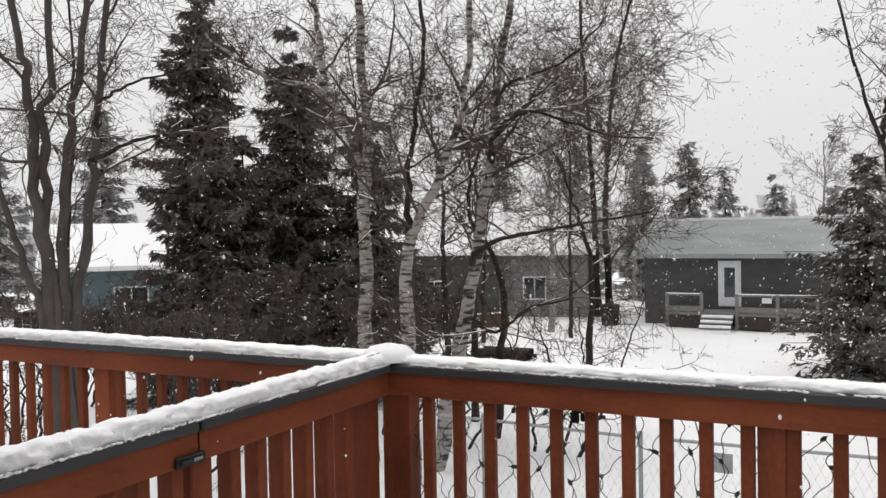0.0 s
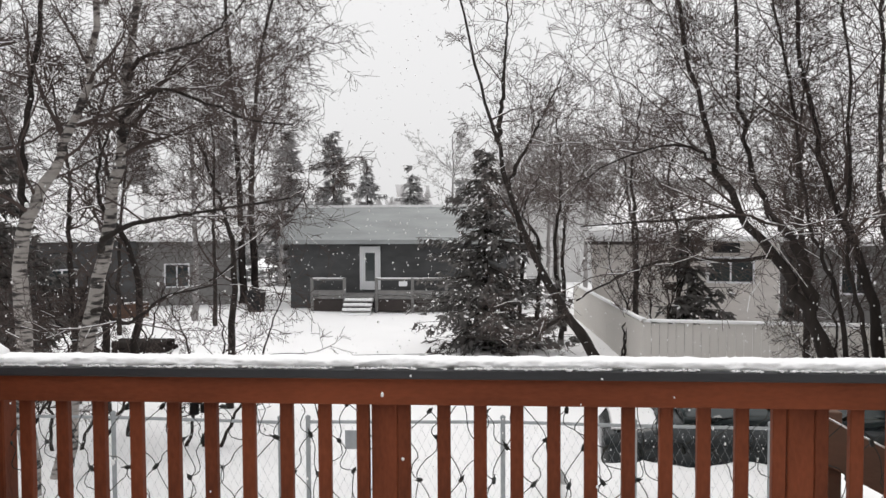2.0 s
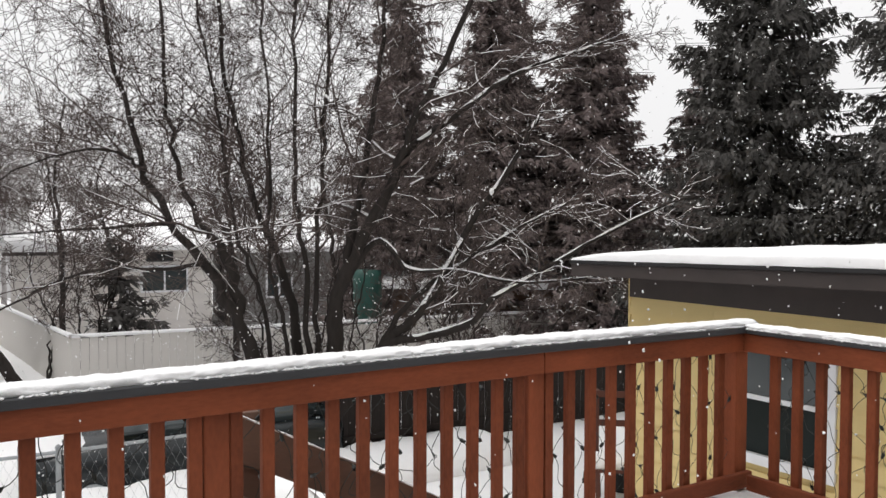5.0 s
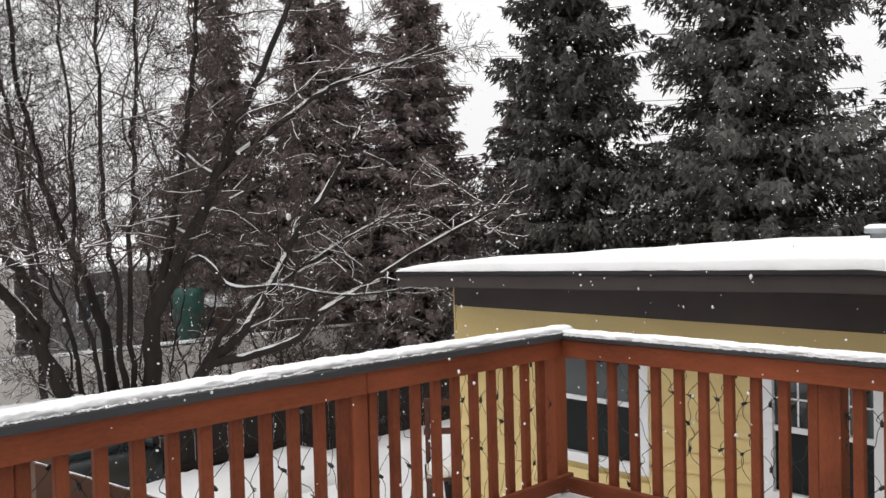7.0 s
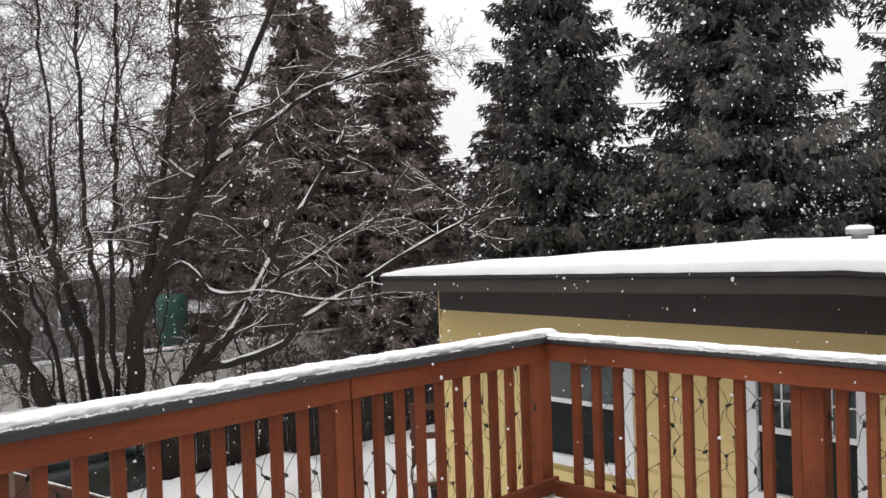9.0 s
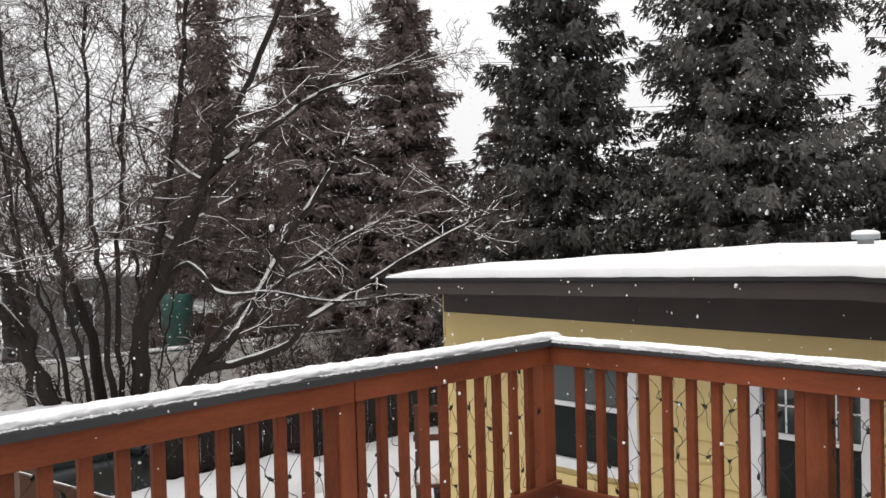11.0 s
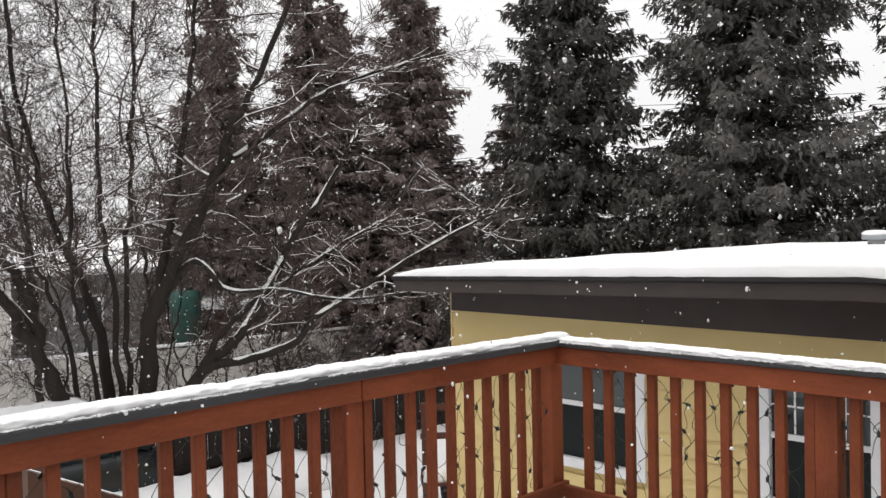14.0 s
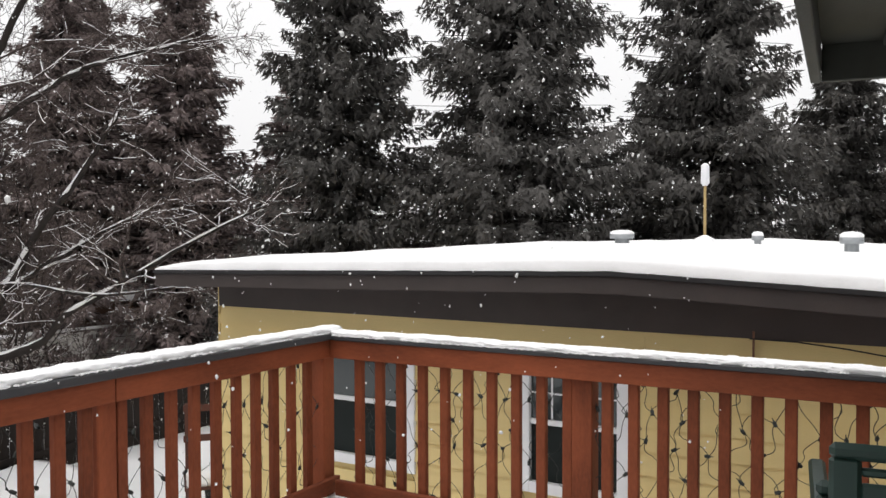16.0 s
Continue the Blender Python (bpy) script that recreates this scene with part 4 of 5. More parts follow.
box("timber", (0, 0, 0, 3.9, 0.25, 0.55), OLD_WOOD, bed)
put("timber_snow", drape("timber_snow", 3.8, 0.24, 0.05, 97, nx=40), SNOW, bed, at=(0.05, 0.125, 0.553))


# ---------------------------------------------------------------- bare trees
def curve_points(ctrl, n):
    """Smooth line through a few places."""
    c = np.asarray(ctrl, float)
    c = np.vstack([2 * c[0] - c[1], c, 2 * c[-1] - c[-2]])
    out = []
    k = len(c) - 3
    for i in range(n + 1):
        s = min(i / n * k, k - 1e-6)
        j, u = int(s), s - int(s)
        a, b, d, e = c[j:j + 4]
        out.append(0.5 * (2 * b + (d - a) * u + (2 * a - 5 * b + 4 * d - e) * u * u + (3 * b - a - 3 * d + e) * u ** 3))
    return np.array(out)


def bare_tree(name, label, stems, seed, habit, bark, twig, snow=0.0, group="bare trees", detail=1.0, calm=1.0):
    """stems: (places, foot radius, tip radius, first share with limbs). habit: limb length, rise, droop, limbs per metre."""
    rnd = random.Random(seed)
    tree = thing(name, label, "tree", group=group)
    length0, rise, droop, dense = habit
    segs = [[], [], [], []]
    slim = min(max(0.00029 * math.hypot(stems[0][0][0][0], stems[0][0][0][1]), 0.0036), 0.0115)

    def shoot(p, v, ln, r, level):
        n = (8, 5, 2, 1)[level]
        step = ln / n
        wig = (0.19, 0.26, 0.28, 0.2)[level] * calm
        kids = (8, 6, 2.2, 0)[level] * detail
        at = sorted(rnd.uniform(0.12, 1.0) * n for _ in range(int(kids + rnd.random())))
        for i in range(n):
            f = (i + 1) / n
            v = Vector((v.x + rnd.gauss(0, wig), v.y + rnd.gauss(0, wig), v.z + rnd.gauss(0, wig * 0.8) + (rise if level < 2 else rise * 0.5) - droop * f * (0.3 + 0.45 * level))).normalized()
            q = p + v * step
            ra, rb = r * (1 - 0.8 * (i / n)), r * (1 - 0.8 * f)
            segs[level].append((p, q, max(ra, slim), max(rb, slim * 0.8)))
            for c in [a for a in at if i <= a < i + 1]:
                side = v.cross(Vector((rnd.gauss(0, 1), rnd.gauss(0, 1), rnd.gauss(0, 1)))).normalized()
                w = (v * rnd.uniform(0.35, 0.85) + side * rnd.uniform(0.5, 0.95)).normalized()
                shoot(p.lerp(q, c - i), w, ln * rnd.uniform(0.36, 0.66) * (1.15 - 0.45 * c / n), rb * 0.6, level + 1)
            p = q
    for ctrl, r0, r1, first in stems:
        pts = curve_points(ctrl, 26)
        for i in range(1, 26):
            pts[i] += [rnd.gauss(0, 0.025), rnd.gauss(0, 0.025), 0]
        rad = (r1 + (r0 - r1) * np.linspace(1, 0, 27) ** 1.5) * (1 + 0.06 * np.sin(np.arange(27) * 1.7))
        put("trunk" if r0 > 0.06 else "limb", sweep("trunk", pts, rad, 10), bark if r0 > 0.06 else BARK, tree)
        total = np.linalg.norm(np.diff(pts, axis=0), axis=1).sum()
        for _ in range(int(total * (1 - first) * dense)):
            f = first + (1 - first) * rnd.random() ** 0.85
            k = min(int(f * 26), 25)
            p = Vector(pts[k].tolist()).lerp(Vector(pts[k + 1].tolist()), rnd.random())
            tv = Vector((pts[k + 1] - pts[k]).tolist()).normalized()
            a = rnd.uniform(0, 2 * math.pi)
            out = Vector((math.cos(a), math.sin(a), rnd.uniform(-0.1, 0.35)))
            v = (tv * rnd.uniform(0.2, 0.7) + out * 0.8).normalized()
            shoot(p, v, length0 * (1.15 - 0.5 * f) * rnd.uniform(0.55, 1.25), float(rad[k]) * rnd.uniform(0.22, 0.45) + 0.004, 0)
    for lv, nm in ((0, "limb_growth"), (1, "branch_growth"), (2, "twig_growth"), (3, "fine_twig_growth")):
        s = segs[lv]
        if not s:
            continue
        p0, p1 = np.array([tuple(a[0]) for a in s]), np.array([tuple(a[1]) for a in s])
        r0, r1 = np.array([a[2] for a in s]), np.array([a[3] for a in s])
        o = put(nm, mesh_np(nm, *tubes(p0, p1, r0, r1, 6 if lv == 0 else 3)), twig, tree)
        o["kind"] = "stuff"
        if snow and lv < 2:
            d = p1 - p0
            ln = np.linalg.norm(d, axis=1)
            flat = (np.abs(d[:, 2]) / ln < 0.72) & (np.random.RandomState(seed + lv).rand(len(ln)) < snow)
            if flat.any():
                up = np.array([0, 0, 1.0])
                rr0, rr1 = np.maximum(r0[flat] * 0.8, slim * 1.1), np.maximum(r1[flat] * 0.8, slim)
                vs, fs = tubes(p0[flat] + up * (r0[flat] * 0.55 + 0.003)[:, None], p1[flat] + up * (r1[flat] * 0.55 + 0.003)[:, None], rr0, rr1, 4)
                q = put("branch_snow", mesh_np("branch_snow", vs, fs), SNOW, tree, "snow lying along the branches")
                q["kind"] = "stuff"
    return tree


def stem_snow(tree, ctrl, r0, r1, seed):
    """A ridge of snow along the upper side of a leaning stem."""
    pts = curve_points(ctrl, 26)
    rad = r1 + (r0 - r1) * np.linspace(1, 0, 27) ** 1.5
    up = pts + np.stack([np.zeros(27), np.zeros(27), rad * 0.7 + 0.004], 1)
    k = np.arange(27)
    w = (rad * 0.5 + 0.008) * np.clip(0.85 + 0.12 * np.sin(k * 1.1 + seed) + 0.14 * np.sin(k * 2.7 + seed), 0.5, 1.05)
    w[0] = w[-1] = 0.004
    put("trunk_snow", sweep("trunk_snow", up, w, 7), SNOW, tree, "ridge of snow on the stem")


BIRCH_HABIT = (2.5, 0.05, 0.17, 1.7)
DARK_HABIT = (2.9, 0.06, 0.05, 2.2)

bare_tree("birch_tree", "multi-stemmed birch with bare snowy limbs", [
    ([(-8.98, 7.0, -2.3), (-9.07, 6.91, 0.5), (-9.19, 6.83, 1.87), (-9.25, 6.83, 2.89), (-9.31, 6.83, 3.53), (-9.42, 6.77, 4.24), (-9.6, 6.6, 6.2)], 0.1, 0.04, 0.4),
    ([(-8.95, 7.04, -2.3), (-9.03, 6.96, 0.5), (-9.15, 6.88, 1.79), (-9.17, 6.94, 3.1), (-9.16, 7.03, 3.75), (-9.2, 7.1, 6.4)], 0.085, 0.04, 0.45),
    ([(-8.92, 7.1, -2.3), (-8.98, 7.02, 0.5), (-9.02, 7.05, 1.87), (-8.99, 7.17, 2.9), (-8.96, 7.36, 4.08), (-8.9, 7.6, 6.4)], 0.085, 0.038, 0.4),
    ([(-8.9, 7.15, -2.3), (-8.91, 7.11, 0.5), (-8.84, 7.27, 1.87), (-8.82, 7.38, 2.69), (-8.79, 7.56, 4.14), (-8.7, 7.8, 6.4)], 0.085, 0.036, 0.4),
    ([(-9.05, 6.9, 0.2), (-9.12, 6.84, 0.68), (-9.3, 6.68, 1.38), (-9.43, 6.58, 1.96), (-9.7, 6.4, 3.4)], 0.07, 0.03, 0.3),
    ([(-8.83, 7.33, 2.55), (-8.71, 7.35, 2.64), (-8.39, 7.79, 2.89), (-8.01, 8.25, 3.0), (-7.59, 8.7, 3.21)], 0.04, 0.012, 0.25),
    ([(-8.8, 7.4, 3.0), (-8.68, 7.39, 3.32), (-8.43, 7.74, 3.61), (-8.0, 8.3, 3.8)], 0.035, 0.012, 0.25)],
    11, (1.9, 0.05, 0.16, 1.25), GREY_BARK, TWIG, 0.25, detail=0.85)
bare_tree("birch_tree", "tall pale birch with peeling bark and fine bare twigs", [
    ([(-7.6, 11.8, -2.3), (-7.62, 11.75, -0.1), (-7.65, 11.72, 1.8), (-7.58, 11.77, 3.2), (-7.65, 11.72, 5.5), (-7.6, 11.7, 8.5)], 0.15, 0.06, 0.35),
    ([(-7.6, 11.7, 1.9), (-7.54, 11.56, 2.38), (-7.72, 11.31, 3.46), (-7.97, 11.02, 3.93), (-8.46, 10.52, 4.05), (-8.79, 10.11, 4.31), (-9.1, 9.7, 4.7)], 0.09, 0.02, 0.3),
    ([(-7.95, 11.1, 3.88), (-8.0, 11.15, 4.4), (-7.99, 11.0, 5.34), (-8.1, 10.9, 7.6)], 0.07, 0.03, 0.2)],
    12, (2.4, 0.05, 0.17, 1.6), BIRCH, TWIG, 0.2)
bare_tree("birch_tree", "leaning pale birch with peeling bark", [
    ([(-6.25, 10.84, -2.3), (-6.29, 10.8, 0.37), (-6.24, 10.83, 1.5), (-5.92, 11.01, 2.25), (-5.64, 11.15, 3.0), (-5.44, 11.25, 4.0), (-5.3, 11.3, 7.5)], 0.125, 0.04, 0.33),
    ([(-6.24, 10.83, 1.3), (-6.3, 10.9, 2.4), (-6.05, 11.0, 4.2), (-6.1, 11.0, 6.5)], 0.06, 0.025, 0.2)],
    13, BIRCH_HABIT, BIRCH, TWIG, 0.2)
bare_tree("birch_tree", "pale birch slanting up beside its neighbours", [
    ([(-6.35, 11.68, -2.3), (-5.9, 11.92, 0.08), (-5.67, 12.03, 1.45), (-5.5, 12.11, 2.6), (-5.36, 12.17, 3.8), (-5.1, 12.3, 5.8), (-5.0, 12.3, 8.2)], 0.13, 0.045, 0.35),
    ([(-5.75, 11.95, 1.1), (-5.39, 11.39, 1.32), (-4.94, 11.53, 1.52), (-4.46, 11.68, 1.6), (-3.82, 11.85, 1.71), (-2.95, 12.0, 1.85)], 0.055, 0.015, 0.2),
    ([(-5.45, 12.1, 2.7), (-5.19, 11.6, 3.0), (-4.68, 11.64, 3.38), (-4.13, 11.8, 3.21), (-3.49, 11.95, 2.97), (-2.9, 12.05, 2.9)], 0.045, 0.012, 0.2),
    ([(-5.9, 11.9, 0.2), (-5.52, 11.5, 0.28), (-5.12, 11.46, 0.1), (-4.63, 11.61, 0.47), (-4.14, 11.74, 0.6), (-3.66, 11.85, 1.0)], 0.04, 0.012, 0.25),
    ([(-5.36, 12.15, 3.6), (-5.04, 11.7, 3.8), (-4.52, 11.71, 3.94), (-4.03, 11.83, 4.15), (-3.5, 11.9, 4.7)], 0.04, 0.012, 0.2)],
    14, (2.3, 0.03, 0.15, 2.0), BIRCH, TWIG, 0.25)
bare_tree("birch_tree", "slender dark birch with a spreading fine crown", [
    ([(-11.9, 38.2, -2.6), (-11.9, 38.2, -2.0), (-11.98, 38.16, 1.67), (-12.1, 38.1, 5.64), (-12.4, 38.0, 9.6), (-12.5, 38.0, 14.0)], 0.23, 0.06, 0.28),
    ([(-11.6, 39.3, -2.6), (-11.66, 39.3, -2.0), (-11.77, 39.27, 1.66), (-11.65, 39.3, 5.2), (-11.2, 39.4, 9.2), (-10.2, 39.7, 13.6)], 0.23, 0.06, 0.28)],
    15, (6.6, 0.06, 0.1, 1.7), BARK, TWIG, 0.0)
bare_tree("willow_tree", "slanting bare tree with a fine round crown", [
    ([(2.62, 21.5, -2.4), (2.3, 21.55, -1.8), (1.54, 21.63, -0.7), (0.74, 21.67, 0.85), (0.25, 21.68, 2.3), (-0.03, 21.67, 3.45), (-0.5, 21.6, 5.0), (-1.0, 21.6, 7.2)], 0.17, 0.03, 0.42),
    ([(-0.02, 21.68, 3.4), (0.15, 21.68, 5.1), (0.3, 21.6, 7.4)], 0.08, 0.02, 0.15),
    ([(0.25, 21.68, 2.3), (0.9, 21.8, 3.6), (1.6, 21.9, 5.0)], 0.06, 0.02, 0.15),
    ([(1.7, 21.6, -1.0), (0.6, 21.2, -1.6), (-0.8, 21.0, -1.5)], 0.06, 0.02, 0.2)],
    16, (2.1, 0.05, 0.05, 2.1), BARK, TWIG, 0.3, detail=0.7)
big = bare_tree("maple_tree", "dark many-stemmed tree with snow along its limbs", [
    ([(5.75, 13.0, -2.35), (5.12, 13.34, -0.7), (4.86, 13.43, 0.0), (4.47, 13.66, 0.8), (3.92, 13.93, 1.62), (3.46, 14.15, 2.8), (3.2, 14.3, 4.1), (2.8, 14.5, 6.2)], 0.145, 0.03, 0.42),
    ([(4.88, 13.43, 0.1), (4.77, 13.57, 0.9), (4.58, 13.84, 1.33), (4.36, 14.0, 1.66), (4.12, 14.3, 2.64), (4.0, 14.5, 3.9), (4.0, 14.7, 6.0)], 0.1, 0.025, 0.3),
    ([(4.4, 13.7, 0.92), (4.21, 13.54, 0.91), (3.68, 13.37, 0.86), (2.59, 13.21, 0.87), (1.73, 12.93, 0.58), (1.2, 12.7, 0.3)], 0.045, 0.012, 0.2),
    ([(3.98, 13.9, 1.55), (3.75, 13.97, 1.55), (3.16, 14.42, 1.49), (2.39, 14.86, 1.44), (1.5, 15.2, 1.36)], 0.05, 0.012, 0.2),
    ([(3.6, 14.1, 2.4), (3.0, 14.0, 2.7), (2.2, 13.9, 2.55), (1.3, 13.9, 2.1)], 0.032, 0.01, 0.15),
    ([(6.15, 12.8, -2.35), (6.24, 12.75, -0.45), (6.29, 12.62, 0.5), (6.57, 12.36, 1.25), (6.92, 12.06, 2.25), (7.22, 11.76, 3.24), (7.6, 11.4, 4.2), (8.1, 10.9, 5.8)], 0.165, 0.04, 0.4),
    ([(6.27, 12.65, 0.3), (6.45, 12.6, 1.2), (6.66, 12.54, 2.17), (6.96, 12.49, 4.13), (7.2, 12.4, 6.3)], 0.1, 0.03, 0.3),
    ([(5.95, 13.4, -2.35), (5.91, 13.44, -0.64), (5.7, 13.5, 0.63), (5.36, 13.67, 1.6), (5.1, 13.74, 2.6), (4.8, 13.89, 4.2), (4.7, 13.9, 6.3)], 0.11, 0.03, 0.35),
    ([(5.98, 12.9, -2.3), (5.85, 12.95, 0.6), (5.65, 12.9, 2.6), (5.7, 12.9, 6.4)], 0.06, 0.025, 0.3),
    ([(6.1, 12.9, -2.3), (6.05, 12.95, 0.5), (6.15, 12.9, 3.0), (6.3, 12.8, 6.5)], 0.055, 0.025, 0.3),
    ([(5.8, 13.2, -2.3), (5.6, 13.2, -0.3), (5.35, 13.3, 1.2), (5.4, 13.4, 3.4), (5.2, 13.4, 5.8)], 0.045, 0.02, 0.25),
    ([(5.7, 13.4, -2.3), (5.3, 13.5, 0.2), (4.95, 13.7, 1.4), (4.7, 13.8, 3.2), (4.3, 13.9, 5.6)], 0.045, 0.02, 0.25)],
    17, DARK_HABIT, BARK, TWIG, 0.5)
LOW = [([(6.4, 12.6, -2.3), (6.85, 12.22, -0.5), (7.32, 11.72, 0.17), (7.82, 11.16, 1.43), (8.25, 10.6, 2.47), (8.55, 10.2, 3.3)], 0.11, 0.03, 0.4),
       ([(6.5, 12.5, -1.2), (6.89, 12.2, -0.43), (7.33, 11.6, -0.26), (7.78, 10.95, 0.01), (7.97, 10.69, 0.39), (8.39, 10.11, 0.8), (8.72, 9.56, 1.19), (9.13, 8.89, 1.62), (9.5, 8.05, 1.98)], 0.09, 0.018, 0.4),
       ([(6.37, 12.69, 0.43), (6.56, 12.49, 0.95), (6.79, 12.26, 1.28), (6.97, 12.04, 1.13), (7.06, 11.87, 0.89), (7.28, 11.63, 0.8), (7.61, 11.18, 0.83), (7.98, 10.68, 0.72), (8.3, 10.15, 0.67), (8.8, 9.2, 0.8)], 0.06, 0.015, 0.4),
       ([(6.6, 12.35, -0.9), (7.2, 11.9, 0.3), (7.9, 11.3, 0.95), (8.5, 10.7, 1.5), (9.0, 10.1, 1.9)], 0.06, 0.015, 0.35),
       ([(6.77, 12.2, 1.65), (7.27, 11.98, 2.78), (7.69, 11.49, 3.2), (8.23, 10.87, 3.78), (8.65, 10.28, 4.05), (9.2, 9.5, 4.3)], 0.075, 0.018, 0.25)]
low = bare_tree("fallen_limbs", "snow-laden slanting limbs of the dark tree", LOW, 18, (2.1, 0.01, 0.03, 2.1), BARK, TWIG, 0.8, detail=0.8, calm=0.8)
low["category"] = "tree limbs"
for k, (c, a, b, f) in enumerate(LOW[:5]):
    stem_snow(low, c[1:], a * 0.9, b, k)
rn = random.Random(5)
for k in range(13):
    x, y = rn.uniform(3.0, 11.5), rn.uniform(21.0, 24.0) if k > 6 else rn.uniform(14.6, 17.0)
    bare_tree("shrub", "bare upright shrub in front of the board fence", [
        ([(x, y, -2.4), (x + rn.uniform(-.2, .2), y, -1), (x + rn.uniform(-.5, .5), y, 0.6), (x + rn.uniform(-.9, .9), y, rn.uniform(1.8, 3.2))], 0.035, 0.01, 0.2),
        ([(x, y, -2.4), (x + rn.uniform(-.5, .5), y + .2, -1), (x + rn.uniform(-1, 1), y, 0.9), (x + rn.uniform(-1.4, 1.4), y, rn.uniform(1.4, 2.6))], 0.03, 0.01, 0.2)],
        100 + k, (1.3, 0.14, 0.0, 2.4), BARK, TWIG, 0.12, "bare shrubs", 0.66)
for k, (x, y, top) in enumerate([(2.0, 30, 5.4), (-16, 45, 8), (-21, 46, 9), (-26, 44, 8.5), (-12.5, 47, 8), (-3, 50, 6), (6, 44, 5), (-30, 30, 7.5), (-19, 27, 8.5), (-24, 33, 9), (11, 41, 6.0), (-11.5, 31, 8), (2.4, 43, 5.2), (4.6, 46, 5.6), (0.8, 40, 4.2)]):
    bare_tree("far_tree", "slim far bare tree coloured pale to imitate haze", [
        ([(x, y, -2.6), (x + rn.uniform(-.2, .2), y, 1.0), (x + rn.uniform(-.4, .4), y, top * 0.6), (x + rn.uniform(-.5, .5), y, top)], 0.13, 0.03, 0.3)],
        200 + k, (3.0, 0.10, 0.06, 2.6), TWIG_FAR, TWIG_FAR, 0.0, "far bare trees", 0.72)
for k, (x, y, top) in enumerate([(-12.6, 27.0, 8.0), (-10.2, 29.5, 7.0), (-16.5, 24.5, 8.5), (-19.5, 21.5, 8.0), (-15.2, 12.0, 7.5), (3.6, 22.6, 4.6), (8.4, 24.5, 5.2), (6.6, 18.2, 5.0), (5.4, 26.0, 4.2), (7.4, 21.0, 3.4), (10.8, 22.0, 4.8), (4.4, 27.5, 4.5), (1.9, 25.5, 4.4), (-7.4, 15.4, 4.2), (-6.4, 14.2, 3.4), (-8.6, 16.6, 4.6), (-5.4, 16.5, 3.2), (1.1, 24.6, 2.6), (2.2, 28.5, 3.0), (0.6, 27.0, 2.8)]):
    bare_tree("young_tree", "slender bare tree with a twiggy crown", [
        ([(x, y, -2.55), (x + rn.uniform(-.2, .2), y, 0.6), (x + rn.uniform(-.5, .5), y, top * 0.6), (x + rn.uniform(-.7, .7), y, top)], 0.085, 0.02, 0.25)],
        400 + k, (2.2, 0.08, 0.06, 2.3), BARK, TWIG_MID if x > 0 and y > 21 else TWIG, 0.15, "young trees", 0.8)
for k, (x, y) in enumerate([(-14.0, 10.6), (-13.0, 9.2), (-16.0, 13.0), (-10.2, 14.8), (-9.6, 9.5), (-11.2, 11.2), (-8.4, 13.6), (-6.9, 13.2), (-11.8, 13.0), (-5.0, 13.5)]):
    bare_tree("shrub", "tangled low bare brush under the birches", [
        ([(x + a, y, -2.3), (x + a * 2.2 + .2, y + .1, -0.9), (x + a * 4, y, 0.2 + abs(a))], 0.03, 0.01, 0.15) for a in (-0.35, -0.1, 0.12, 0.4)],
        300 + k, (1.3, 0.03, 0.04, 2.6), BARK, TWIG, 0.05, "bare shrubs", 0.66)


for k, (x, y) in enumerate([(6.4, 14.6), (8.3, 13.6), (10.2, 13.4)]):
    bare_tree("shrub", "low snow-lined brush beside the dark tree", [
        ([(x + a, y, -2.3), (x + a * 2.4, y + .1, -1.2), (x + a * 4.5, y, -0.5 + abs(a))], 0.025, 0.008, 0.2) for a in (-0.35, -0.1, 0.12, 0.4)],
        500 + k, (1.1, 0.05, 0.0, 2.6), BARK, TWIG, 0.5, "bare shrubs", 0.7)


